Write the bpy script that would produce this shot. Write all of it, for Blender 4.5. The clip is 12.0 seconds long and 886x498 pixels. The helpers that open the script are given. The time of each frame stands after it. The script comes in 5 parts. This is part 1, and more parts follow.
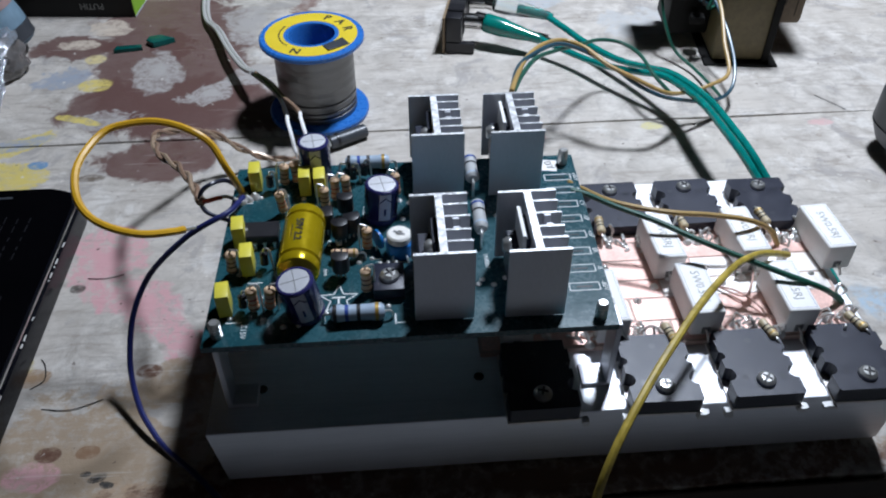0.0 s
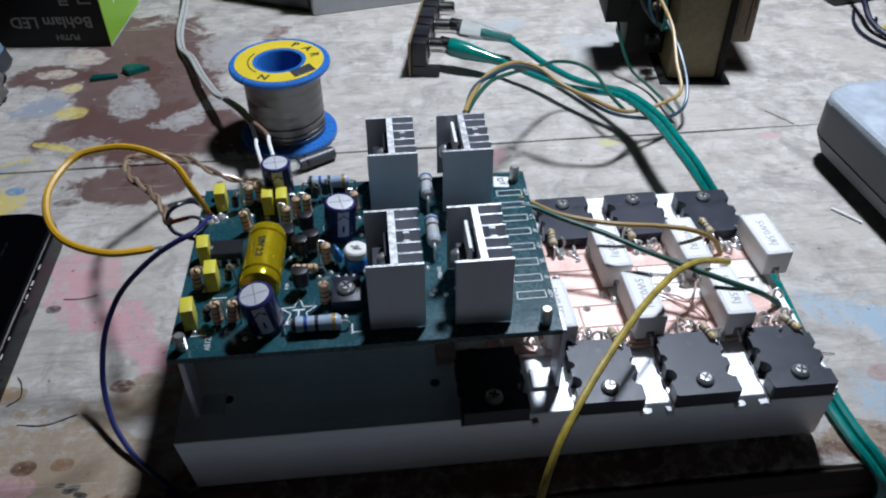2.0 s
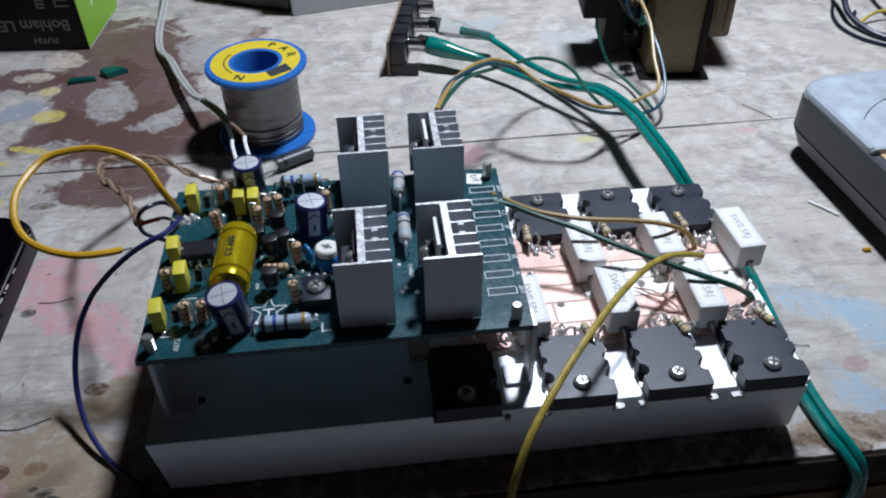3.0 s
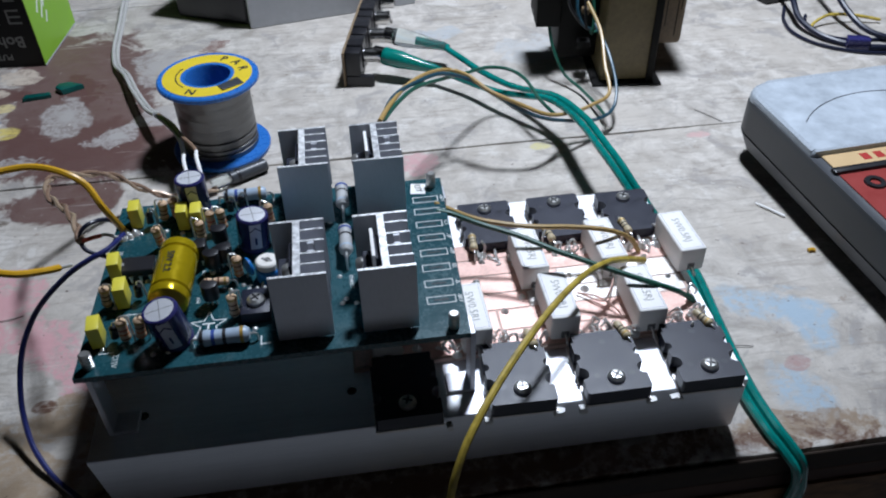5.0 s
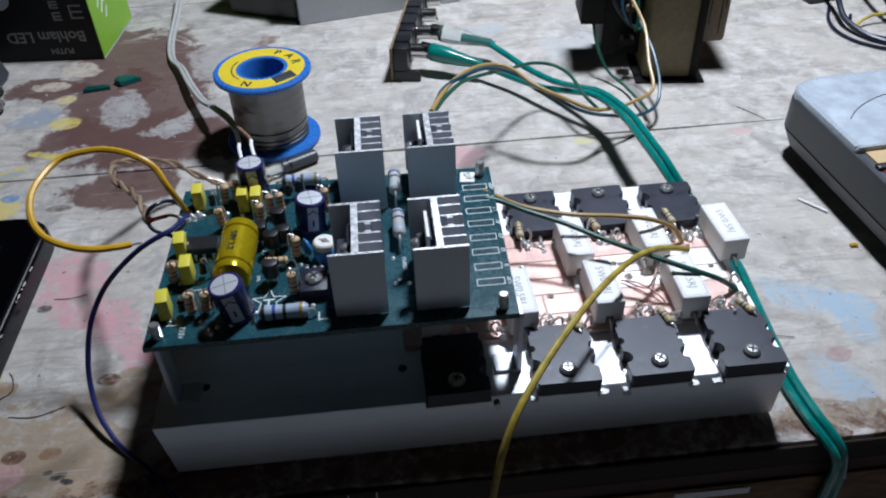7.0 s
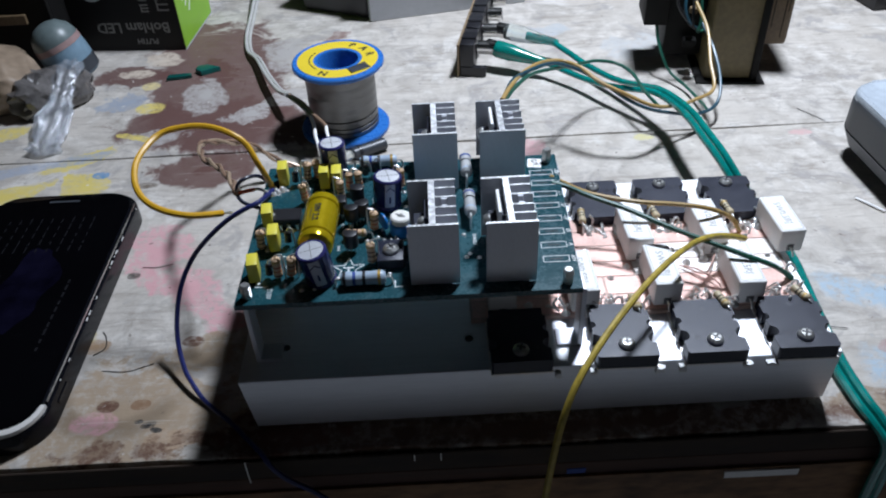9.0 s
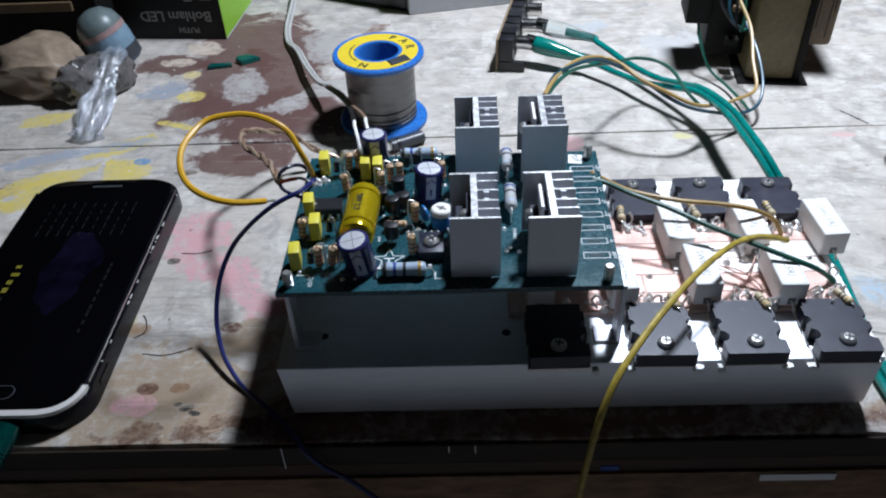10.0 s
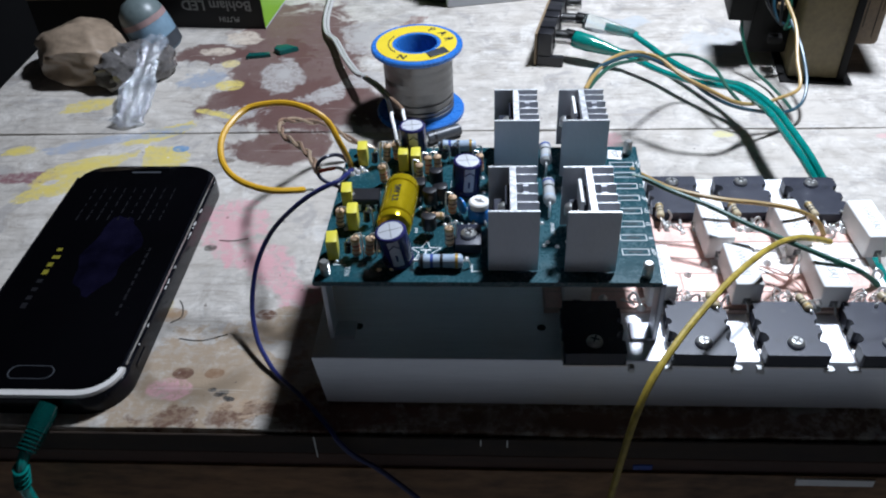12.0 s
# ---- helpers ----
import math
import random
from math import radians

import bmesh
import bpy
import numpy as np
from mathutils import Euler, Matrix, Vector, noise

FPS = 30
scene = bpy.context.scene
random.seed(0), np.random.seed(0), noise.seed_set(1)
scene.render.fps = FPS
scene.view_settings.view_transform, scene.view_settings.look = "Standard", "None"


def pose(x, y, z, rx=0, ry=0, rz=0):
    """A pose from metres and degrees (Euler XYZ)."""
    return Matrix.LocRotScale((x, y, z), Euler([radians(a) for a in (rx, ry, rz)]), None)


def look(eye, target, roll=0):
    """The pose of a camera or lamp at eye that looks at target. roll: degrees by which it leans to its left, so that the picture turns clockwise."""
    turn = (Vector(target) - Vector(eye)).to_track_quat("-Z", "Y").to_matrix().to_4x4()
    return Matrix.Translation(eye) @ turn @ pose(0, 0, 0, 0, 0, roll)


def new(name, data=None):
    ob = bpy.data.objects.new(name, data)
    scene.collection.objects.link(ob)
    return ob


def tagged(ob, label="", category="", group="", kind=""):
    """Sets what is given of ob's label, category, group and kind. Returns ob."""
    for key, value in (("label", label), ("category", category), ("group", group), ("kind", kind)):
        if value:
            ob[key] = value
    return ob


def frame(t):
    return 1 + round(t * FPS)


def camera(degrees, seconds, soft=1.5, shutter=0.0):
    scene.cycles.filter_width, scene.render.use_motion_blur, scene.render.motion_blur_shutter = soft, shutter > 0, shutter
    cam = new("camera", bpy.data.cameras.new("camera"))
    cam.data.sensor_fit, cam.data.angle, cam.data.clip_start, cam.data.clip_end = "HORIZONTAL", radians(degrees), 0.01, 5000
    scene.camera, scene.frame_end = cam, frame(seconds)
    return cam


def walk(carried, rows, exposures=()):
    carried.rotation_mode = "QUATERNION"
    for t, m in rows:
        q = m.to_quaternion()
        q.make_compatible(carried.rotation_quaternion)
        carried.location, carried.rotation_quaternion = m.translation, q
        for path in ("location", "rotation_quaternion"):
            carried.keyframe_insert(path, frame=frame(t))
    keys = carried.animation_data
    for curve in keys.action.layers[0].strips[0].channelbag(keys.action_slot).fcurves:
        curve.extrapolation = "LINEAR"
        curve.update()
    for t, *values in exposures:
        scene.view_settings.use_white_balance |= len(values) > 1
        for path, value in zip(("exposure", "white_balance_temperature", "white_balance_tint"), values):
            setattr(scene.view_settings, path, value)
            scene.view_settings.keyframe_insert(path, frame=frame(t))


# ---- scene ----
cam = camera(57.5, 12.0, 2.1)
PATH = [
    (0, (-0.071, -0.133, 0.207), (0.039, 1.352, -1.129), -0.1),
    (0.5, (-0.071, -0.135, 0.207), (0.047, 1.356, -1.121), 0.3),
    (1, (-0.068, -0.138, 0.209), (0.061, 1.364, -1.105), 0.0),
    (1.5, (-0.066, -0.141, 0.211), (0.078, 1.367, -1.095), 0.0),
    (2, (-0.062, -0.145, 0.214), (0.08, 1.37, -1.084), -0.5),
    (2.5, (-0.056, -0.147, 0.214), (0.092, 1.369, -1.082), -1.0),
    (3, (-0.055, -0.146, 0.213), (0.1, 1.368, -1.085), -1.0),
    (5, (-0.042, -0.149, 0.215), (0.154, 1.371, -1.07), -1.3),
    (5.5, (-0.044, -0.152, 0.214), (0.132, 1.374, -1.066), -1.6),
    (6, (-0.045, -0.154, 0.214), (0.117, 1.374, -1.067), -1.7),
    (6.5, (-0.047, -0.156, 0.215), (0.092, 1.374, -1.065), -2.0),
    (8.5, (-0.055, -0.173, 0.22), (-0.012, 1.372, -1.049), -2.6),
    (9, (-0.058, -0.177, 0.22), (-0.051, 1.373, -1.044), -2.8),
    (9.5, (-0.059, -0.174, 0.22), (-0.07, 1.373, -1.048), -2.6),
    (10, (-0.063, -0.178, 0.22), (-0.118, 1.365, -1.05), -2.7),
    (10.5, (-0.067, -0.179, 0.219), (-0.156, 1.354, -1.063), -2.3),
    (11, (-0.067, -0.18, 0.219), (-0.183, 1.353, -1.06), -2.5),
    (11.5, (-0.066, -0.179, 0.219), (-0.19, 1.353, -1.06), -2.8),
    (12, (-0.066, -0.178, 0.219), (-0.19, 1.355, -1.058), -2.9),
]
walk(cam, [(t, look(eye, target, roll)) for t, eye, target, roll in PATH],
     [(0, .22), (2.5, .12), (5.5, .1), (6.5, .15), (8.5, .3), (9.5, .4), (10.5, .57), (12, .62)])

# ---- light ----
U = 0.00116  # one plan unit in metres
world = bpy.data.worlds.new("dim_room")
scene.world = world
world.use_nodes = True
world.node_tree.nodes["Background"].inputs[0].default_value = (0.55, 0.62, 0.75, 1)
world.node_tree.nodes["Background"].inputs[1].default_value = 0.002
bulb = bpy.data.lights.new("bulb_light", "AREA")
bulb.shape, bulb.size, bulb.energy, bulb.color = "DISK", 0.078, 5.3, (0.762, 0.848, 1.0)
new("bulb_light", bulb).location = (95 * U, 250 * U, 500 * U)  # shines straight down

# ---- builders ----
def bm_new():
    return bmesh.new()


def box(bm, x0, x1, y0, y1, z0, z1, bevel=0.0, seg=1):
    made = bmesh.ops.create_cube(bm, size=1)["verts"]
    for v in made:
        v.co = Vector((x0 + (v.co.x + .5) * (x1 - x0), y0 + (v.co.y + .5) * (y1 - y0), z0 + (v.co.z + .5) * (z1 - z0)))
    if bevel:
        edges = list({e for v in made for e in v.link_edges})
        bmesh.ops.bevel(bm, geom=edges, offset=bevel, segments=seg, profile=.5, affect="EDGES", clamp_overlap=True)
    return bm


def turn(bm, profile, seg=24, m=None):
    """A body of revolution about z from (radius, height) pairs."""
    rings = []
    for r, z in profile:
        if r < 1e-6:
            rings.append([bm.verts.new((0, 0, z))])
        else:
            rings.append([bm.verts.new((r * math.cos(2 * math.pi * i / seg), r * math.sin(2 * math.pi * i / seg), z)) for i in range(seg)])
    for a, b in zip(rings, rings[1:]):
        for i in range(seg):
            j = (i + 1) % seg
            if len(a) == 1 and len(b) > 1:
                f = [a[0], b[j], b[i]]
            elif len(b) == 1 and len(a) > 1:
                f = [a[i], a[j], b[0]]
            elif len(a) > 1:
                f = [a[i], a[j], b[j], b[i]]
            else:
                continue
            bm.faces.new(f)
    if m is not None:
        bmesh.ops.transform(bm, matrix=m, verts=[v for ring in rings for v in ring])
    return bm


def rod(bm, a, b, r, seg=12, bevel=0.0):
    """A cylinder from a to b, with rounded ends."""
    a, b = Vector(a), Vector(b)
    n = (b - a).length
    q = (b - a).to_track_quat("Z", "Y").to_matrix().to_4x4()
    k = min(bevel, r * .9)
    prof = [(0, 0), (r - k, 0), (r, k), (r, n - k), (r - k, n), (0, n)] if k else [(0, 0), (r, 0), (r, n), (0, n)]
    return turn(bm, prof, seg, Matrix.Translation(a) @ q)


def prism(bm, outline, z0, z1, bevel=0.0):
    low = [bm.verts.new((x, y, z0)) for x, y in outline]
    top = [bm.verts.new((x, y, z1)) for x, y in outline]
    n = len(outline)
    bm.faces.new(list(reversed(low)))
    cap = bm.faces.new(top)
    for i in range(n):
        bm.faces.new([low[i], low[(i + 1) % n], top[(i + 1) % n], top[i]])
    if bevel:
        bmesh.ops.bevel(bm, geom=list(cap.edges), offset=bevel, segments=2, profile=.5, affect="EDGES", clamp_overlap=True)
    return bm


def smooth_line(pts, step=6):
    p = [Vector(q) for q in pts]
    p = [p[0] * 2 - p[1]] + p + [p[-1] * 2 - p[-2]]
    out = []
    for i in range(1, len(p) - 2):
        for k in range(step):
            t = k / step
            a, b, c, d = p[i - 1:i + 3]
            out.append(.5 * ((2 * b) + (c - a) * t + (2 * a - 5 * b + 4 * c - d) * t * t + (3 * b - a - 3 * c + d) * t ** 3))
    out.append(p[-2])
    return out


def tube(bm, pts, r, seg=8, step=6, taper=None):
    """A round wire along a smooth line through the points."""
    line = smooth_line(pts, step) if step > 1 else [Vector(q) for q in pts]
    d = (line[1] - line[0]).normalized()
    side = d.orthogonal().normalized()
    rings = []
    for i, c in enumerate(line):
        d2 = (line[min(i + 1, len(line) - 1)] - line[max(i - 1, 0)]).normalized()
        side = (side - d2 * side.dot(d2)).normalized()
        up = d2.cross(side)
        rr = r if taper is None else r + (taper - r) * i / (len(line) - 1)
        rings.append([bm.verts.new(c + rr * (math.cos(2 * math.pi * k / seg) * side + math.sin(2 * math.pi * k / seg) * up)) for k in range(seg)])
    for a, b in zip(rings, rings[1:]):
        for k in range(seg):
            bm.faces.new([a[k], a[(k + 1) % seg], b[(k + 1) % seg], b[k]])
    bm.faces.new(list(reversed(rings[0])))
    bm.faces.new(rings[-1])
    return bm


def lettering(text, size, thick=0.03, bold=0.0):
    """The letters of a text as a mesh in the xy plane, centred."""
    c = bpy.data.curves.new("letters", "FONT")
    c.body, c.size, c.align_x, c.align_y, c.extrude = text, size, "CENTER", "CENTER", thick
    c.resolution_u, c.offset = 2, bold
    ob = bpy.data.objects.new("letters", c)
    scene.collection.objects.link(ob)
    bpy.context.view_layer.update()
    me = bpy.data.meshes.new_from_object(ob.evaluated_get(bpy.context.evaluated_depsgraph_get()))
    bm = bmesh.new()
    bm.from_mesh(me)
    bpy.data.objects.remove(ob)
    bpy.data.curves.remove(c)
    bpy.data.meshes.remove(me)
    return bm


def moved(bm, x=0, y=0, z=0, rx=0, ry=0, rz=0):
    bmesh.ops.transform(bm, matrix=pose(x, y, z, rx, ry, rz), verts=bm.verts)
    return bm


def jitter(bm, amount, scale=.1, seed=0):
    """Uneven, dented surface."""
    for v in bm.verts:
        v.co += noise.noise_vector(v.co * scale + Vector((seed, seed * 2, 0))) * amount
    return bm


def mesh(name, bm, material, smooth=True, angle=35):
    bmesh.ops.transform(bm, matrix=Matrix.Scale(U, 4), verts=bm.verts)
    bmesh.ops.recalc_face_normals(bm, faces=bm.faces)
    me = bpy.data.meshes.new(name)
    bm.to_mesh(me)
    bm.free()
    me.materials.append(material)
    if smooth:
        me.shade_smooth()
        me.set_sharp_from_angle(angle=radians(angle))
    return me


def at_pose(at, rot):
    return pose(at[0] * U, at[1] * U, at[2] * U, *rot)


def thing(name, label, category, at, rz=0, group="", kind=""):
    ob = tagged(new(name), label, category, group, kind)
    ob.matrix_world = at_pose(at, (0, 0, rz))
    return ob


def part(name, bm, material, parent, label="", at=(0, 0, 0), rot=(0, 0, 0), smooth=True):
    me = bm if isinstance(bm, bpy.types.Mesh) else mesh(name, bm, material, smooth)
    ob = new(name, me)
    ob.parent = parent
    ob.matrix_basis = at_pose(at, rot)
    return tagged(ob, label) if label else ob


def solo(name, bm, material, label, category, at=(0, 0, 0), rot=(0, 0, 0), group="", kind="", smooth=True):
    me = bm if isinstance(bm, bpy.types.Mesh) else mesh(name, bm, material, smooth)
    ob = tagged(new(name, me), label, category, group, kind)
    ob.matrix_world = at_pose(at, rot)
    return ob


# ---- materials ----
class Nodes:
    def __init__(self, name):
        self.m = bpy.data.materials.new(name)
        self.m.use_nodes = True
        self.t = self.m.node_tree
        self.b = self.t.nodes["Principled BSDF"]
        self.coord = self.t.nodes.new("ShaderNodeTexCoord")

    def add(self, kind, **inputs):
        n = self.t.nodes.new("ShaderNode" + kind)
        for key, value in inputs.items():
            self.put(n.inputs[key], value)
        return n

    def put(self, socket, value):
        if hasattr(value, "is_linked"):
            self.t.links.new(value, socket)
        else:
            socket.default_value = value

    def noise(self, scale, detail=4, rough=.55, stretch=(1, 1, 1), space="Object", distort=0):
        m = self.add("Mapping", Vector=self.coord.outputs[space], Scale=stretch)
        return self.add("TexNoise", Vector=m.outputs[0], Scale=scale, Detail=detail, Roughness=rough, Distortion=distort).outputs["Fac"]

    def ramp(self, fac, lo, hi, a=0.0, b=1.0):
        return self.add("MapRange", **{"Value": fac, "From Min": lo, "From Max": hi, "To Min": a, "To Max": b}).outputs[0]

    def mix(self, fac, a, b, mode="MIX"):
        n = self.t.nodes.new("ShaderNodeMix")
        n.data_type, n.blend_type = "RGBA", mode
        self.put(n.inputs["Factor"], fac)
        self.put(n.inputs["A"], a)
        self.put(n.inputs["B"], b)
        return n.outputs["Result"]

    def math(self, op, a, b=0.0):
        n = self.t.nodes.new("ShaderNodeMath")
        n.operation = op
        self.put(n.inputs[0], a)
        self.put(n.inputs[1], b)
        return n.outputs[0]

    def bump(self, height, strength=.2, distance=.0004, normal=None):
        n = self.add("Bump", Height=height, Strength=strength, Distance=distance)
        if normal:
            self.put(n.inputs["Normal"], normal)
        return n.outputs[0]


def rgb(*c):
    return (*c, 1.0)


def surface(name, color, rough=.5, metal=0.0, vary=.18, grain=900.0, stain=120.0, bump=.12, stretch=(1, 1, 1), spec=.5, dust=0.0, alpha=None):
    """A painted, moulded or metal surface with grain, uneven tone and fine relief."""
    n = Nodes(name)
    fine, broad = n.noise(grain, 5, .6, stretch), n.noise(stain, 3, .5, stretch)
    random_tone = n.add("ObjectInfo").outputs["Random"]
    tone = n.math("ADD", n.math("MULTIPLY", fine, .45), n.math("ADD", n.math("MULTIPLY", broad, .4), n.math("MULTIPLY", random_tone, .15)))
    dark = rgb(*[c * (1 - vary) for c in color])
    light = rgb(*[min(1, c * (1 + vary)) for c in color])
    col = n.mix(n.ramp(tone, .3, .7), dark, light)
    if dust:
        col = n.mix(n.ramp(n.noise(stain * 2.3, 6, .7), .52, .72, 0, dust), col, rgb(.42, .4, .37))
    n.put(n.b.inputs["Base Color"], col)
    n.put(n.b.inputs["Metallic"], metal)
    n.put(n.b.inputs["Roughness"], n.ramp(tone, .25, .75, max(.03, rough - .1), min(1, rough + .1)))
    n.put(n.b.inputs["Specular IOR Level"], spec)
    if bump:
        n.put(n.b.inputs["Normal"], n.bump(fine, bump, .0002))
    return n.m


def clear(name, color, rough=.12, through_light=.9, ior=1.45):
    n = Nodes(name)
    n.put(n.b.inputs["Base Color"], rgb(*color))
    n.put(n.b.inputs["Transmission Weight"], through_light)
    n.put(n.b.inputs["Roughness"], n.ramp(n.noise(300, 3), .3, .7, rough * .6, rough * 1.5))
    n.put(n.b.inputs["IOR"], ior)
    return n.m


def bench_wood():
    """Worn whitewashed boards with old paint: patches of maroon, pink, yellow and blue."""
    n = Nodes("painted_bench_wood")
    grain = n.noise(200, 6, .62, (.18, 1, 1), distort=1.2)
    fibre = n.noise(1100, 4, .6, (.07, 1, 1))
    cloud = n.noise(16, 5, .62)
    mottle = n.noise(75, 9, .72, distort=.5)
    blotch = n.noise(42, 8, .68, distort=.8)
    speck = n.noise(520, 5, .7)
    col = n.mix(n.ramp(mottle, .36, .64), rgb(.33, .3, .265), rgb(.6, .562, .512))
    col = n.mix(n.ramp(cloud, .42, .64, 0, .75), col, rgb(.5, .455, .4))
    col = n.mix(n.ramp(blotch, .54, .62, 0, .7), col, rgb(.31, .29, .275))
    col = n.mix(n.ramp(n.noise(33, 7, .7, distort=.6), .57, .63, 0, .55), col, rgb(.66, .635, .595))
    col = n.mix(n.ramp(grain, .52, .66, 0, .5), col, rgb(.27, .235, .2))
    col = n.mix(n.ramp(speck, .63, .7, 0, .6), col, rgb(.17, .14, .115))
    col = n.mix(n.ramp(n.noise(120, 6, .75), .62, .67, 0, .5), col, rgb(.27, .21, .165))
    edge_noise = n.noise(44, 5, .58, distort=.9)
    edge_fine = n.noise(210, 5, .7)
    wobble = n.math("ADD", n.math("MULTIPLY", n.math("SUBTRACT", edge_noise, .5), 8.5), n.math("MULTIPLY", n.math("SUBTRACT", edge_fine, .5), 2.2))
    flake = n.ramp(n.noise(260, 7, .75), .47, .56)

    def patch(col, x, y, rx, ry, rot, color, rag=1.0, soft=.09, worn=.45):
        m = n.add("Mapping", Vector=n.coord.outputs["Object"], Location=(x * U, y * U, 0), Rotation=(0, 0, radians(rot)), Scale=(rx * U, ry * U, 1))
        m.vector_type = "TEXTURE"
        flat = n.add("VectorMath", **{})
        flat.operation = "MULTIPLY"
        n.put(flat.inputs[0], m.outputs[0])
        flat.inputs[1].default_value = (1, 1, 0)
        d = n.add("VectorMath")
        d.operation = "LENGTH"
        n.put(d.inputs[0], flat.outputs[0])
        r = n.math("ADD", d.outputs["Value"], n.math("MULTIPLY", wobble, rag))
        fac = n.ramp(r, 1 - soft, 1 + soft, 1, 0)
        fac = n.math("MULTIPLY", fac, n.math("MAXIMUM", n.ramp(r, .2, .75, 1, 0), n.ramp(flake, 0, 1, .92, 1 - worn)))
        return n.mix(fac, col, color)

    maroon, pink, yellow = rgb(.115, .058, .05), rgb(.6, .34, .35), rgb(.62, .5, .14)
    bare, brown, pale, blue = rgb(.36, .27, .185), rgb(.12, .055, .035), rgb(.38, .355, .335), rgb(.1, .24, .42)
    for x, y, rx, ry, rot, c, rag in (
            (-158, 225, 36, 76, 12, maroon, .5), (-148, 180, 48, 24, -8, maroon, .55), (-150, 143, 24, 14, 10, maroon, .6), (-205, 234, 20, 12, 0, maroon, .7),
            (-255, 120, 14, 5, 0, rgb(.2, .09, .1), .5), (-162, 208, 11, 17, 8, pale, .5), (-138, 190, 10, 7, 20, pale, .9), (-120, 205, 14, 8, 30, pale, .9),
            (-176, 172, 12, 6, 10, pale, .9), (-128, 250, 12, 18, 0, pale, .8), (-193, 252, 9, 8, 0, rgb(.55, .47, .38), .7), (-202, 237, 9, 5, 0, rgb(.55, .47, .38), .7),
            (-103, 262, 6, 12, -20, rgb(.22, .14, .12), .9),
            (-187.6, 199.5, 7, 5.5, 0, yellow, .3), (-192, 222.5, 5, 4.5, 0, rgb(.6, .5, .25), .35), (-253, 179, 13, 6, 12, yellow, .7), (-210, 153, 18, 5, 30, yellow, .7),
            (-198, 136, 12, 9, 10, yellow, .8), (-232, 128, 22, 6, 30, yellow, .7), (-268, 141, 8, 4, 0, yellow, .9), (-186, 172, 9, 2.2, -20, yellow, .6), (-240, 112, 14, 5, 30, yellow, .8),
            (-194, 142, 4.5, 3.5, 0, blue, .5), (-202, 206, 12, 9, 30, rgb(.3, .33, .38), .7), (-226, 150, 30, 4, 18, rgb(.33, .36, .42), .8),
            (-158, 88, 13, 15, 20, pink, .75), (-138, 64, 20, 9, -48, pink, .7), (-124, 48, 8, 6, 0, pink, .6), (-212, 92, 14, 10, 0, rgb(.5, .38, .4), .8),
            (-150, 8, 44, 20, 0, bare, .8), (-130, 30, 20, 9, 10, bare, .9), (-156.6, 5.8, 6.5, 4.5, 0, pink, .5), (-131, -2, 9, 4, 0, rgb(.42, .3, .2), .8),
            (-154, 12, 3.5, 2.4, 0, brown, .4), (-144, 12.2, 3, 2, 0, rgb(.24, .14, .08), .4), (-133.6, 38.4, 3.6, 2.6, 0, brown, .3), (-162.4, 73.6, 2.3, 1.9, 0, rgb(.08, .07, .06), .3),
            (-165.8, 38, 5, 3, 0, rgb(.3, .2, .12), .5), (-171.7, 132.2, 5.5, 2.6, 0, rgb(.13, .1, .075), .4), (-140, 4, 2.2, 1.1, 20, rgb(.03, .03, .03), .9), (-137, 2, 1.8, .9, -15, rgb(.03, .03, .03), .9), (-143, 5.6, 1.3, .8, 0, rgb(.03, .03, .03), .8), (-175, 45, 8, 5, 0, rgb(.45, .37, .16), .8),
            (97, 44, 15, 7, -32, rgb(.36, .46, .54), .9), (104, 30, 6, 8, 20, rgb(.36, .46, .54), .9), (87, 8, 8, 12, 10, rgb(.36, .46, .54), .9), (90, 20, 4, 3, 0, rgb(.4, .28, .26), .6),
            (-9, 145, 8, 7, 30, rgb(.56, .34, .34), .8), (42.6, 150.4, 4, 2.5, 0, rgb(.55, .5, .26), .6), (110, 148, 5, 2.2, 0, rgb(.55, .38, .36), .7), (80, -2, 30, 6, 0, rgb(.3, .22, .15), .8),
            (-20, -4, 120, 7.5, 0, rgb(.13, .068, .045), .7), (-96, 2, 22, 9, 10, rgb(.15, .06, .045), .8), (-60, 4, 30, 4, 0, rgb(.2, .13, .09), .9),
            (60, 240, 22, 12, 20, rgb(.45, .45, .44), .8), (10, 265, 16, 6, 10, rgb(.42, .44, .45), .9)):
        col = patch(col, x, y, rx, ry, rot, c, rag * (.3 if c == maroon else .42), .09 if c[2] < .5 else .3, .1 if c == maroon else .75 if c == pink or c[2] > .5 else .5)
    # flecks of old paint, pale knife scratches, then dirt along the fibres
    fleck = n.noise(330, 3, .5)
    col = n.mix(n.ramp(fleck, .7, .735, 0, .8), col, rgb(.085, .06, .05))
    col = n.mix(n.ramp(n.noise(290, 3, .5, (1, .8, 1)), .715, .74, 0, .7), col, rgb(.66, .62, .56))
    for turned, seed in ((35, .31), (-22, .77), (78, .13)):
        m = n.add("Mapping", Vector=n.coord.outputs["Object"], Location=(seed, seed, 0), Rotation=(0, 0, radians(turned)), Scale=(.045, 1, 1))
        line = n.add("TexNoise", Vector=m.outputs[0], Scale=420, Detail=2, Roughness=.5).outputs["Fac"]
        col = n.mix(n.ramp(line, .7, .74, 0, .25), col, rgb(.7, .66, .6))
    # deep scratches and dirt along the fibres
    col = n.mix(n.ramp(fibre, .62, .75, 0, .3), col, rgb(.16, .13, .1))
    n.put(n.b.inputs["Base Color"], col)
    n.put(n.b.inputs["Roughness"], n.ramp(mottle, .3, .7, .48, .75))
    n.put(n.b.inputs["Specular IOR Level"], .35)
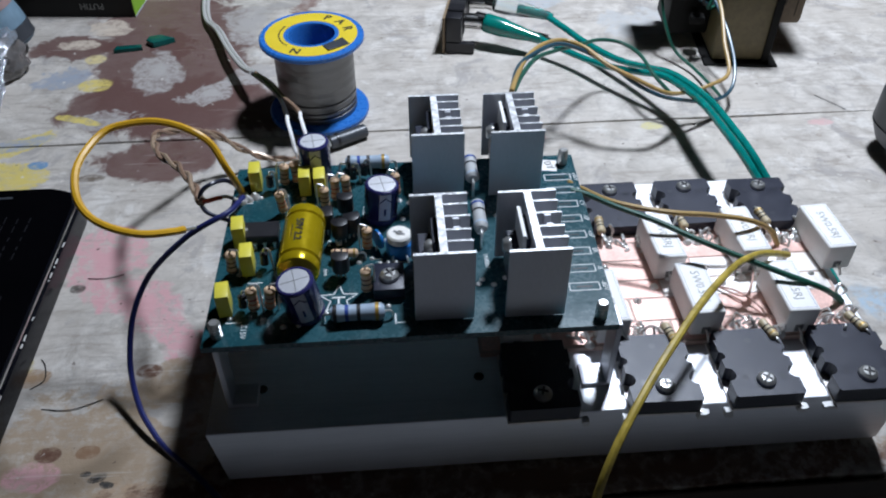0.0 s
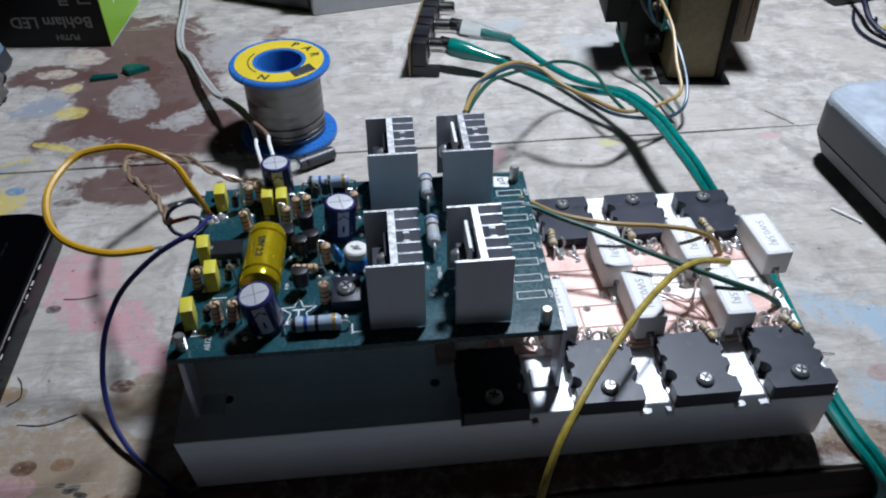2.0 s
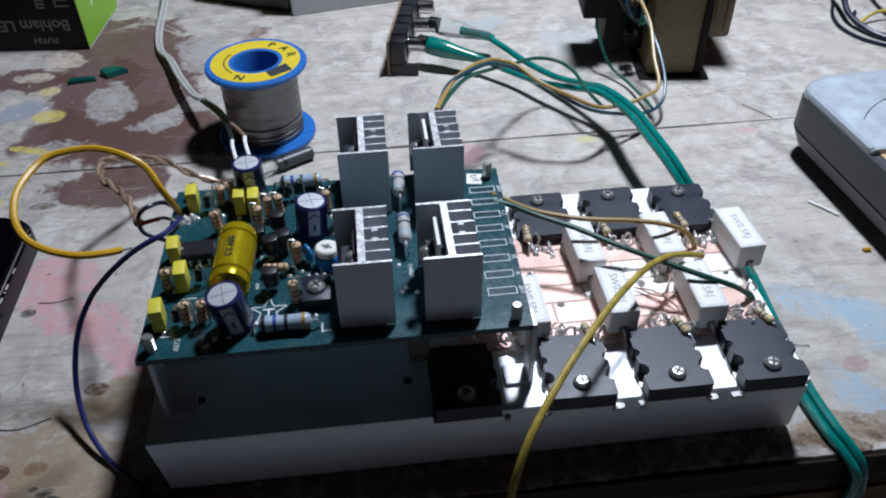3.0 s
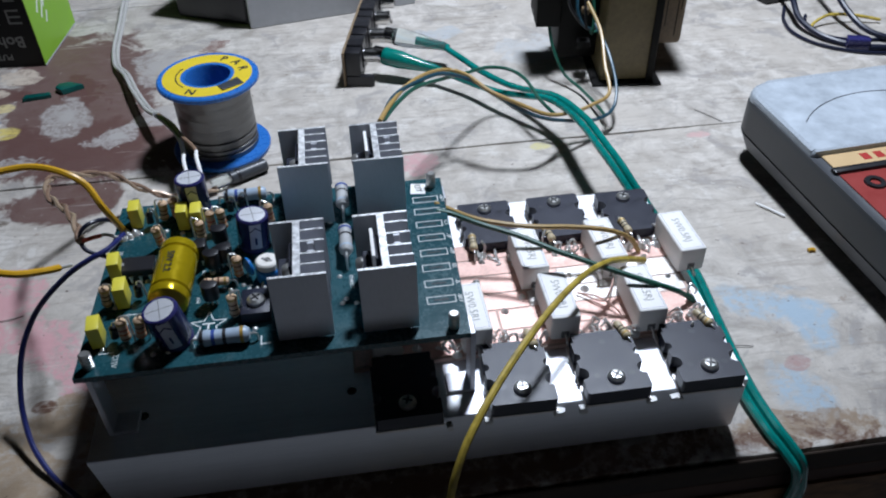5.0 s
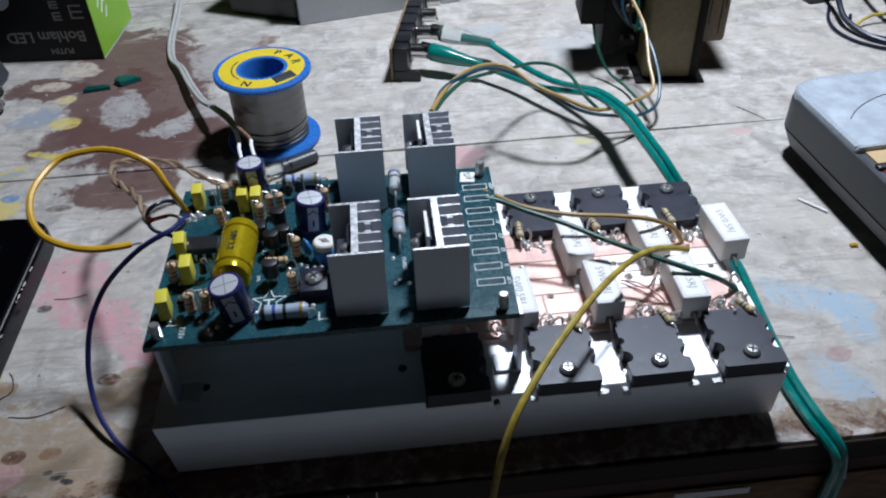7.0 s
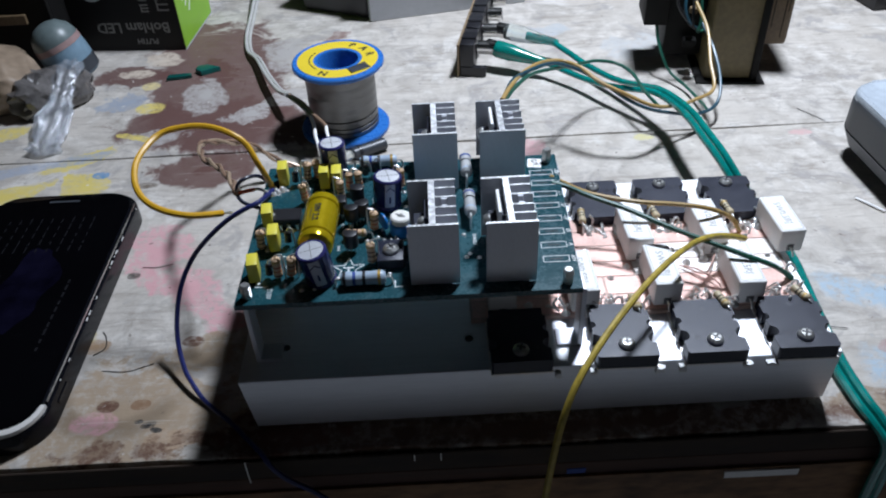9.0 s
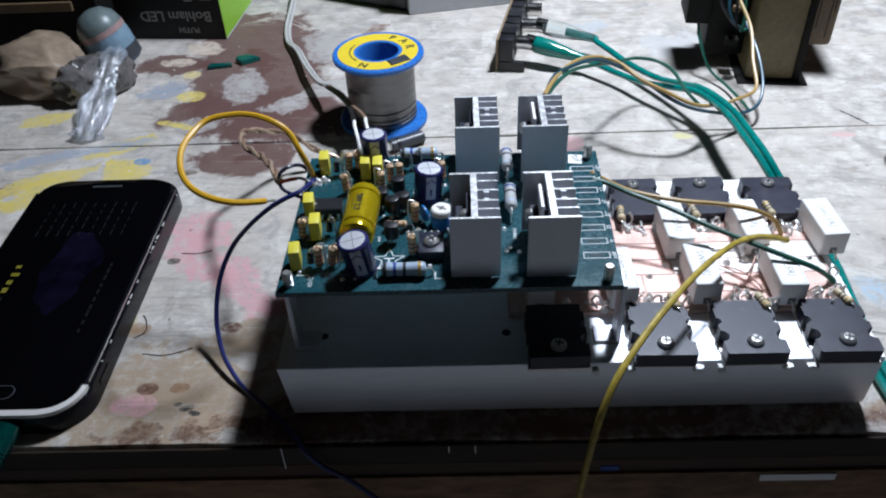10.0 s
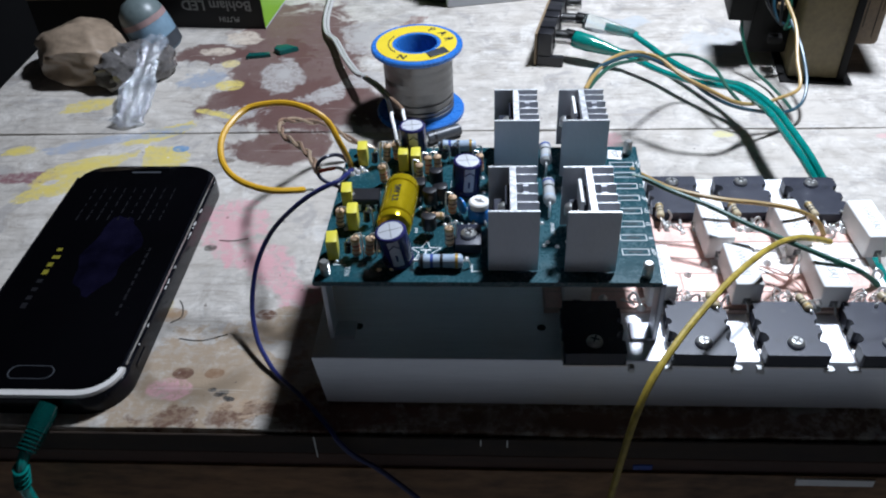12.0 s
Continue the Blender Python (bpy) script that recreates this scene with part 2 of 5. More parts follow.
    h = n.math("ADD", n.math("MULTIPLY", grain, .6), n.math("MULTIPLY", fibre, .4))
    n.put(n.b.inputs["Normal"], n.bump(mottle, .45, .0009, n.bump(h, .35, .0005)))
    return n.m


bench = bench_wood()
raw_wood = surface("dark_raw_wood", (.27, .145, .07), .7, vary=.85, grain=220, stain=42, stretch=(.35, 1, 1), bump=.6)
# Brown taken down to the darkness of the gap below the lip.
gap_shade_wood = surface("brown_shadow_wood", (.06, .03, .02), .75, vary=.75, grain=260, stain=40, stretch=(.1, 1, 1), bump=.5)
# Worn lip wood, coloured almost black so it carries the front's shade.
shaded_edge_wood = surface("worn_shaded_edge", (.032, .02, .013), .8, vary=.8, grain=220, stain=45, stretch=(.35, 1, 1), bump=.5)
# For walls and ceiling added round the bench, near black to cut bounce.
dark_wall = surface("near_black_wall", (.035, .035, .037), .85, vary=.2, grain=40, stain=4)
# South wall is unseen, kept pale to bounce fill onto the heatsink front.
bounce_wall = surface("pale_bounce_wall", (.64, .64, .65), .85, vary=.06, grain=40, stain=4)
# Floor made pale to give the heatsink's front face something bright to reflect.
bounce_floor = surface("pale_bounce_floor", (.82, .83, .84), .5, vary=.2, grain=60, stain=5)
alu = surface("brushed_aluminium", (.85, .865, .9), .48, .55, vary=.1, grain=1500, stain=110, stretch=(.05, 1, 1), bump=.12)
alu_cut = surface("sawn_aluminium", (.62, .63, .65), .45, .75, vary=.6, grain=750, stain=420, bump=1.0)
alu_dull = surface("dull_aluminium", (.59, .6, .64), .44, .62, vary=.1, grain=1300, stain=90, stretch=(1, 1, .3), bump=.08)
tin = surface("tinned_lead", (.84, .83, .81), .33, .75, vary=.2, grain=1500, stain=400, bump=.25)
steel = surface("zinc_screw", (.62, .62, .6), .33, .85, vary=.18, grain=1500, stain=300, bump=.12)
board_green = surface("green_solder_mask", (.009, .056, .07), .25, vary=.35, grain=900, stain=90, bump=.1, spec=.5, dust=.06)
silk = surface("white_silkscreen", (.75, .77, .76), .6, vary=.08)
epoxy = surface("black_epoxy", (.0105, .0135, .029), .42, vary=.3, grain=2200, stain=200, bump=.3, spec=.5)
epoxy_mark = surface("worn_epoxy", (.026, .029, .04), .35, vary=.3, grain=1500)
black_plastic = surface("black_plastic", (.014, .014, .017), .35, vary=.25, grain=1200, bump=.15)
ceramic = surface("white_cement", (.86, .85, .83), .55, vary=.06, grain=1600, stain=200, bump=.3)
ink_grey = surface("grey_ink", (.2, .2, .2), .7, vary=.1)
ink_mid = surface("faded_grey_ink", (.33, .33, .32), .7, vary=.15)
ink_black = surface("black_ink", (.03, .03, .02), .6, vary=.1)
copper = surface("bare_copper_clad", (.76, .5, .43), .42, .4, vary=.22, grain=900, stain=150, bump=.2)
tin_plate = surface("tinned_copper", (.82, .78, .75), .4, .5, vary=.2, grain=900, stain=200, bump=.4)
strip_base = surface("strip_board_base", (.55, .4, .34), .55, vary=.2, grain=700)
phenolic = surface("phenolic_board", (.24, .17, .1), .6, vary=.25, grain=700)
blue_sleeve = surface("dark_blue_sleeve", (.026, .026, .11), .22, vary=.25, grain=700, bump=.05)
grey_stripe = surface("pale_grey_print", (.45, .46, .55), .35, vary=.1)
cap_top = surface("scored_aluminium_top", (.62, .63, .66), .45, .25, vary=.12, grain=1500)
gold_film = surface("yellow_gold_sleeve", (.66, .49, .012), .22, .6, vary=.12, grain=600, stain=90, bump=.06)
box_yellow = surface("yellow_box_capacitor", (.66, .58, .06), .42, vary=.1, grain=1300, bump=.15)
res_beige = surface("beige_lacquer", (.66, .46, .3), .35, vary=.12, grain=900)
res_dull = surface("dull_straw_lacquer", (.5, .41, .26), .42, vary=.15, grain=900)
res_blue = surface("pale_blue_lacquer", (.36, .45, .55), .4, vary=.1, grain=900)
res_grey = surface("grey_lacquer", (.42, .43, .43), .45, vary=.12, grain=900)
band_brown = surface("brown_band", (.12, .035, .02), .5)
band_orange = surface("orange_band", (.55, .13, .03), .5)
band_red = surface("red_band", (.4, .03, .025), .5)
band_black = surface("black_band", (.012, .012, .014), .5)
band_gold = surface("gold_band", (.5, .32, .08), .35, .5)
band_blue = surface("blue_band", (.02, .06, .28), .5)
trim_blue = surface("trimmer_blue", (.01, .17, .5), .35, vary=.12)
trim_white = surface("trimmer_white", (.75, .73, .68), .5, vary=.08)
wire_yellow = surface("yellow_wire", (.62, .34, .02), .33, vary=.15, grain=500, bump=.08)
wire_old_yellow = surface("soiled_yellow_wire", (.46, .34, .055), .45, vary=.4, grain=400, stain=200, bump=.15)
wire_tan = surface("tan_wire", (.43, .28, .095), .4, vary=.15)
wire_navy = surface("navy_lead", (.008, .011, .03), .35, vary=.2)
wire_blue = surface("dark_blue_wire", (.014, .02, .11), .3, vary=.2)
wire_steel_blue = surface("steel_blue_wire", (.018, .07, .105), .35, vary=.2)
wire_green = surface("dark_green_wire", (.012, .09, .06), .35, vary=.2)
wire_black = surface("black_wire", (.014, .014, .016), .4, vary=.2)
wire_white = surface("white_cable", (.46, .45, .43), .45, vary=.15)
wire_brown = surface("brown_clear_cable", (.22, .14, .095), .35, vary=.35, grain=900, stain=300)
wire_copper = surface("pale_copper_strand", (.36, .26, .18), .3, .2, vary=.35, grain=900, stain=300)
wire_teal = surface("teal_cable", (.004, .22, .19), .1, vary=.35, grain=400, stain=120, bump=.05, spec=1.0)
wire_red = surface("red_wire", (.5, .05, .03), .4)
reel_blue = surface("blue_reel_plastic", (.025, .15, .48), .28, vary=.1, grain=500, bump=.05)
label_yellow = surface("yellow_paper_label", (.68, .51, .03), .45, vary=.1)
solder_metal = surface("solder_wire_metal", (.17, .17, .168), .32, .92, vary=.16, grain=900, stain=120, stretch=(1, 1, 3), bump=.1)
meter_grey = surface("meter_grey_plastic", (.048, .053, .061), .4, vary=.1, grain=1400, stain=100, bump=.2)
meter_light = surface("meter_light_grey", (.4, .44, .48), .3, vary=.08, grain=1200)
meter_red = surface("meter_red_panel", (.28, .035, .03), .45, vary=.12)
paper_tan = surface("tan_label", (.6, .42, .22), .5, vary=.08)
dial_paper = surface("dial_card", (.5, .555, .61), .22, vary=.3, grain=130, stain=38, bump=.05)
card_green = surface("lime_card", (.24, .48, .035), .4, vary=.08)
card_black = surface("black_card", (.006, .006, .0065), .5, vary=.2, spec=.25)
card_grey = surface("grey_card", (.42, .43, .45), .6, vary=.08, grain=300)
core_brown = surface("varnished_paper_wrap", (.175, .135, .064), .5, vary=.35, grain=400, stain=55, bump=.3)
core_tan = surface("transformer_core_tan", (.17, .115, .062), .55, vary=.4, grain=500, stain=60, bump=.4)
core_dark = surface("transformer_dark_steel", (.01, .0095, .009), .6, 0, vary=.3, grain=700, stain=80, bump=.25, spec=.15)
phone_glass = surface("phone_black_glass", (.0014, .0014, .002), .06, vary=.2, grain=30, stain=12, bump=0, spec=.3)
phone_case = surface("phone_dark_case", (.005, .0055, .008), .18, vary=.3, grain=400, stain=60, bump=.1, spec=.2)
phone_white = surface("phone_white_rim", (.6, .58, .55), .35, vary=.1)
screen_violet = surface("dim_screen_violet", (.004, .0036, .011), .1, vary=.7, grain=120, stain=50, bump=0, spec=.3)
screen_yellow = surface("dim_screen_yellow", (.17, .15, .02), .2)
screen_grey = surface("dim_screen_grey", (.012, .012, .014), .2)
bag_paper = surface("brown_wrapping_paper", (.3, .225, .16), .45, vary=.45, grain=150, stain=34, bump=.3, spec=.6)
bag_paper.node_tree.nodes["Principled BSDF"].inputs["Coat Weight"].default_value = .55  # clear film drawn over the paper
bag_paper.node_tree.nodes["Principled BSDF"].inputs["Coat Roughness"].default_value = .16
neck_film = surface("smoky_crumpled_film", (.14, .13, .125), .2, vary=.5, grain=300, stain=90, bump=.4, spec=.9)
jar_top = surface("grey_green_dome", (.13, .165, .165), .4, vary=.3, grain=200, stain=40)
jar_pink = surface("faded_pink_print", (.3, .2, .19), .5, vary=.3, grain=200, stain=60)
jar_blue = surface("pale_blue_print", (.17, .26, .33), .4, vary=.25, grain=200, stain=30)
plug_clear = clear("clear_plug_sleeve", (.9, .96, .95), .06, .93, 1.35)
plug_teal = surface("teal_plug_sleeve", (.002, .16, .13), .1, vary=.35, grain=300, stain=120, spec=.9)
chrome = surface("nickel_plug", (.75, .74, .72), .16, 1.0, vary=.1, grain=600)
teal_chip = surface("teal_chip", (.0, .085, .075), .35, vary=.45, grain=500, stain=160)
audio_teal = surface("dark_teal_moulding", (.001, .045, .04), .14, vary=.25, spec=.9)
print_grey = surface("dim_grey_print", (.2, .205, .2), .55, vary=.15)


def film_sheet(name, see, milk, rough):
    """Thin clear plastic: mostly see-through, a little milky, with bright gloss on its creases."""
    n = Nodes(name)
    n.t.nodes.remove(n.b)
    fine = n.noise(380, 5, .65)
    shine = n.add("BsdfGlossy", Color=rgb(.95, .97, 1), Roughness=n.ramp(fine, .3, .7, rough * .5, rough * 1.6))
    bump = n.bump(fine, .7, .0012)
    n.put(shine.inputs["Normal"], bump)
    cloud = n.add("BsdfDiffuse", Color=rgb(.72, .75, .8))
    back = n.add("MixShader", Fac=milk)
    n.put(back.inputs[1], n.add("BsdfTransparent", Color=rgb(.96, .97, .98)).outputs[0])
    n.put(back.inputs[2], cloud.outputs[0])
    both = n.add("MixShader", Fac=1 - see)
    n.put(both.inputs[1], back.outputs[0])
    n.put(both.inputs[2], shine.outputs[0])
    n.t.links.new(both.outputs[0], n.t.nodes["Material Output"].inputs["Surface"])
    return n.m


bag_plastic = film_sheet("crumpled_clear_plastic", .72, .16, .18)
paste = surface("white_thermal_paste", (.8, .8, .79), .45, vary=.06)

# ---- room and bench ----
def slab(name, x0, x1, y0, y1, z0, z1, material, label):
    return solo(name, box(bm_new(), x0, x1, y0, y1, z0, z1), material, label, name.split("_")[0], kind="structure")


slab("floor", -1500, 1500, -850, 1300, -660, -640, bounce_floor, "added pale floor under the workbench, bounces fill upward")
slab("wall_north", -1500, 1500, 1300, 1320, -700, 1500, dark_wall, "added near-black wall behind the bench, cuts bounce light")
slab("wall_south", -1500, 1500, -870, -850, -700, 1500, bounce_wall, "unseen pale wall facing the bench, added to bounce fill")
slab("wall_west", -1520, -1500, -850, 1300, -700, 1500, dark_wall, "added near-black side wall, cuts bounce light")
slab("wall_east", 1500, 1520, -850, 1300, -700, 1500, dark_wall, "added near-black side wall, cuts bounce light")
slab("ceiling", -1500, 1500, -850, 1300, 1500, 1520, dark_wall, "added near-black ceiling, cuts bounce light")

workbench = thing("workbench", "old whitewashed plank workbench splashed with maroon, pink and yellow paint", "workbench", (0, 0, 0))
for y0, y1 in ((-9, 155), (155.7, 330), (330.7, 470)):
    bm = bm_new()
    # a plank with a slightly wavering edge
    box(bm, -305, 340, y0, y1, -22, 0, .9, 2)
    bmesh.ops.subdivide_edges(bm, edges=[e for e in bm.edges if abs(e.verts[0].co.x - e.verts[1].co.x) > 100], cuts=90, use_grid_fill=True)
    for v in bm.verts:
        if abs(v.co.x) < 304:
            v.co.y += .9 * noise.noise(Vector((v.co.x * .02, y0, 0))) + .35 * noise.noise(Vector((v.co.x * .13, y0, 3)))
            if v.co.z < -.1 and v.co.y < 0:
                v.co.y += .8 * noise.noise(Vector((v.co.x * .05, v.co.z * .2, 7)))
    part("plank", bm, bench, workbench)
part("front_lip", jitter(box(bm_new(), -305, 340, -10.6, -9.9, -9, -.9, .3), .25, .05), shaded_edge_wood, workbench, "worn front lip, its colour darkened for shade")
# Strip standing in for the dark gap under the lip, shade in its colour.
part("lower_lip", jitter(box(bm_new(), -304, 339, -10.4, -9.9, -22, -9.2, .3), .25, .05), gap_shade_wood, workbench, "strip coloured as the shaded gap under the lip")
part("apron", box(bm_new(), -290, 330, -7, 16, -60, -22.5, .8, 2), raw_wood, workbench, "dark brown front apron")
for x, z, n in ((-109, -5.6, 4.8), (-60.6, -2.6, 1.4), (-53, -2.8, 1.6)):
    part("nail_scratch", box(bm_new(), x, x + .35, -10.9, -10.5, z - n, z + n, .05), steel, workbench)
part("blue_paint_mark", jitter(box(bm_new(), -16, -10.5, -10.8, -10.35, -14.2, -12, .1), .3, .5), band_blue, workbench)
part("paper_scrap", jitter(box(bm_new(), 31, 53, -12, -11.55, -18.6, -15.6, .1), .5, .12), ceramic, workbench, "torn strip of white paper")
part("rail", jitter(box(bm_new(), -300, 335, -11.5, -10.45, -66, -15, .3, 2), .2, .1), raw_wood, workbench, "dark brown raw timber rail")
for x in (-290, 300):
    for y in (0, 430):
        part("leg", box(bm_new(), x, x + 40, y, y + 40, -640, -60.5, 1), raw_wood, workbench)

# ---- power heatsink with its transistors ----
HS, XL, XR = 21.5, -108, 60.3
heatsink = thing("heatsink", "long bare aluminium heatsink bar carrying power transistors on the bench", "heatsink", (XL, -3, 0))


def hs(x, y, z=0):
    return (x - XL, y + 3, z)


bm = bm_new()
# front and back flanges lean inwards towards the bench, ribs hang between them
outline = [(-.5, HS), (86, HS), (84, 0), (81.5, 0), (82.5, 15), (74, 15), (73, 1.5), (71.5, 1.5), (71, 15), (13, 15), (12, 1.5), (10.5, 1.5), (10, 15), (4, 15), (3.6, 1.0), (.6, 1.0)]
prism(bm, outline, XL, XR)
bmesh.ops.transform(bm, matrix=Matrix(((0, 0, 1, 0), (1, 0, 0, 0), (0, 1, 0, 0), (0, 0, 0, 1))), verts=bm.verts)
bmesh.ops.bevel(bm, geom=[e for e in bm.edges if e.calc_length() > 100], offset=.35, segments=2, profile=.5, affect="EDGES")
for v in bm.verts:
    if v.co.x < XL + 1 and v.co.z < 4:
        v.co.x += 1.8  # the sawn end runs under
moved(bm, -XL, 3, 0)
part("extrusion", bm, alu, heatsink, smooth=False)
for x, y in ((-96, 12), (-43, 12), (-70, 74)):
    bm = bm_new()
    turn(bm, [(0, .02), (1.1, .02), (1.25, .06), (1.25, .0)], 16)
    part("drilled_hole", bm, black_plastic, heatsink, "", hs(x, y, HS))

# bare copper board between the two rows
strip_board = part("strip_board", box(bm_new(), *[v for p in zip(hs(-42, 18, HS), hs(57.5, 64, HS + 1.5)) for v in p], .15), strip_base, heatsink, "phenolic board with pinkish bare copper strips")
random.seed(3)
for y0, y1 in ((18.8, 25.4), (26, 33.6), (34.2, 40.6), (41.2, 48.6), (49.2, 56), (56.6, 63.4)):
    x = -41.4
    while x < 56:
        n = min(random.uniform(38, 90), 57 - x)
        bm = box(bm_new(), x, x + n - .6, y0, y1, 0, .18, .05)
        part("copper_strip", moved(bm, *hs(0, 0, HS + 1.5)), random.choice((copper, copper, copper, copper, copper, tin_plate)), strip_board)
        x += n


def power_transistor_body():
    """Outline of the moulded body with the two pairs of round cut-outs; the screw is at the origin."""
    w, y0, y1 = 8.4, -4.2, 16.6
    right = [(w - .5, y0), (w, y0 + .5)]
    for yc, r in ((2.6, 2.0), (8.4, 1.25)):
        right += [(w - r * math.sin(a), yc - r * math.cos(a)) for a in [math.pi * k / 7 for k in range(8)]]
    right += [(w, 13.5), (w - .7, 13.5), (w - .7, y1)]
    return right + [(-x, y) for x, y in reversed(right)]


bm = prism(bm_new(), power_transistor_body(), .7, 5.1)
q_body = mesh("body", bm, epoxy, False)
bm = bm_new()
for x, y in ((-4.6, 1.4), (4.6, 1.2), (0, 12.8)):
    turn(bm, [(0, .006), (.85, .006), (.85, -.05)], 16, Matrix.Translation((x, y, 5.1)))
q_dimple = mesh("ejector_mark", bm, epoxy_mark, False)
q_pad = mesh("mica_pad", box(bm_new(), -8.6, 8.6, -4.4, 17.2, .05, .7, .05), tin_plate)
q_leads = []
for i, x in enumerate((-5.4, 0, 5.4)):
    bm = tube(bm_new(), [(x, 16.2, 2.6), (x, 18, 2.6), (x * .95 + .2, 19.6, 2.9 - i * .2), (x * .9, 20.4, 1.8), (x * .88, 21.2, .9)], .5, 6, 4)
    q_leads.append(mesh("lead", bm, tin))


def screw_head(r=2.3, h=1.5):
    bm = turn(bm_new(), [(0, 0), (r * .98, 0), (r, .25), (r * .93, h * .6), (r * .6, h), (0, h * 1.05)], 22)
    return bm


q_screw = mesh("screw", screw_head(), steel)
q_cross = mesh("cross_slot", box(box(bm_new(), -1.25, 1.25, -.26, .26, 1.3, 1.63, .05), -.26, .26, -1.25, 1.25, 1.3, 1.635, .05), black_plastic)
random.seed(5)


def solder_blob(parent, at, s=1.0):
    bm = turn(bm_new(), [(1.25 * s, 0), (1.05 * s, .35 * s), (.6 * s, .9 * s), (.25 * s, 1.25 * s), (0, 1.3 * s)], 10)
    jitter(bm, .18, 1.3, at[0])
    return part("solder_joint", bm, tin, parent, "", at)


for x, y, flip in ((-29.2, 1.4, 0), (0, 1.4, 0), (24.5, 1.4, 0), (49.4, 1.4, 0), (4, 76.5, 180), (27, 76.5, 180), (50, 75.5, 180), (-20, 76.5, 180)):
    spin = flip + random.uniform(-1.2, 1.2)
    body = part("power_transistor", q_body, epoxy, heatsink, "matte black moulded power transistor", hs(x, y, HS), (0, 0, spin))
    part("ejector_mark", q_dimple, epoxy, body)
    part("insulating_pad", q_pad, tin_plate, body, "silvery insulating pad")
    s = part("screw", q_screw, steel, body, "shiny cross-head screw", (0, 0, 5.12), (0, 0, random.uniform(0, 90)))
    part("cross_slot", q_cross, black_plastic, body, "", (0, 0, 5.15), (0, 0, random.uniform(0, 90)))
    for q in q_leads:
        part("lead", q, tin, body)
    for dx in (-4.7, 0, 4.7):
        sign = -1 if flip else 1
        solder_blob(heatsink, hs(x + sign * dx, y + sign * 21.3, HS + 1.7), random.uniform(.8, 1.15))
# smears of heat paste that reach over the front edge beside the bodies
for x in (-19.3, -9.4, 8.9, 15.2, 33.2, 39.8):
    w, h = random.uniform(.7, 1.5), random.uniform(.9, 2.2)
    bm = box(bm_new(), -w, w, -.3, 1.4, -h, .25, .15, 2)
    bmesh.ops.subdivide_edges(bm, edges=bm.edges[:], cuts=1, use_grid_fill=True)
    part("paste_smear", jitter(bm, .55, .7, x), paste, heatsink, "", hs(x, -3.35, HS))


def banded(name, length, r, material, bands, parent, a, b, label="", lead=.28):
    """A resistor body with colour rings and end caps between two points of its parent."""
    a, b = Vector(a), Vector(b)
    mid, d = (a + b) / 2, (b - a).normalized()
    prof = [(0, -.5), (r * .75, -.5), (r * 1.08, -.43), (r * 1.1, -.32), (r, -.24), (r, .24), (r * 1.1, .32), (r * 1.08, .43), (r * .75, .5), (0, .5)]
    m = Matrix.Translation(mid) @ d.to_track_quat("Z", "Y").to_matrix().to_4x4()
    body = part(name, turn(bm_new(), [(q, z * length) for q, z in prof], 16, m), material, parent, label)
    for z, c in bands:
        rr = r * (1.1 if abs(z) > .3 else 1.0) + .035
        part("colour_ring", turn(bm_new(), [(rr, (z - .035) * length), (rr, (z + .035) * length)], 16, m), c, body)
    return body


def wire_part(name, pts, r, material, parent, label="", seg=7, step=5):
    return part(name, tube(bm_new(), pts, r, seg, step), material, parent, label)


# white cement resistors
bm = box(bm_new(), -4.05, 4.05, -9.4, 9.4, 0, 8.4, .6, 3)
cement_body = mesh("cement_resistor", jitter(bm, .06, .5), ceramic)
cement_letters = mesh("lettering", moved(lettering("5W0.5RJ", 3.2), 0, 0, 8.41, 0, 0, -90), ink_mid)
bm = bm_new()
for x0, x1, y0, y1 in ((-3.3, 3.3, -8.6, -8.45), (-3.3, 3.3, 8.45, 8.6), (-3.3, -3.15, -8.44, 8.44), (3.15, 3.3, -8.44, 8.44)):
    box(bm, x0, x1, y0, y1, 8.38, 8.43)
cement_border = mesh("printed_border", bm, grey_stripe, False)
cement_end = mesh("end_fill", box(bm_new(), -1.1, 1.1, -9.52, -9.3, .6, 3.0, .1), ink_grey)
for x, y, rz in ((12.3, 50, 1.5), (36, 51, 2), (59.6, 50.4, 3), (16, 29, 0), (40, 28, 0), (-8.5, 28, 1), (-32.5, 28, -1)):
    body = part("cement_resistor", cement_body, ceramic, heatsink, "white cement power resistor with grey lettering", hs(x, y, HS + 1.9), (0, 0, rz))
    part("lettering", cement_letters, ink_grey, body)
    part("end_fill", cement_end, ink_grey, body)
    part("printed_border", cement_border, grey_stripe, body)
    wire_part("lead", [(0, -9.4, 1.8), (0, -10.8, 1.8), (0, -11.6, 1.2), (.2, -12, .2)], .35, tin, body)
    wire_part("lead", [(0, 9.4, 1.8), (0, 10.8, 1.8), (0, 11.6, 1.2), (.2, 12, .2)], .35, tin, body)
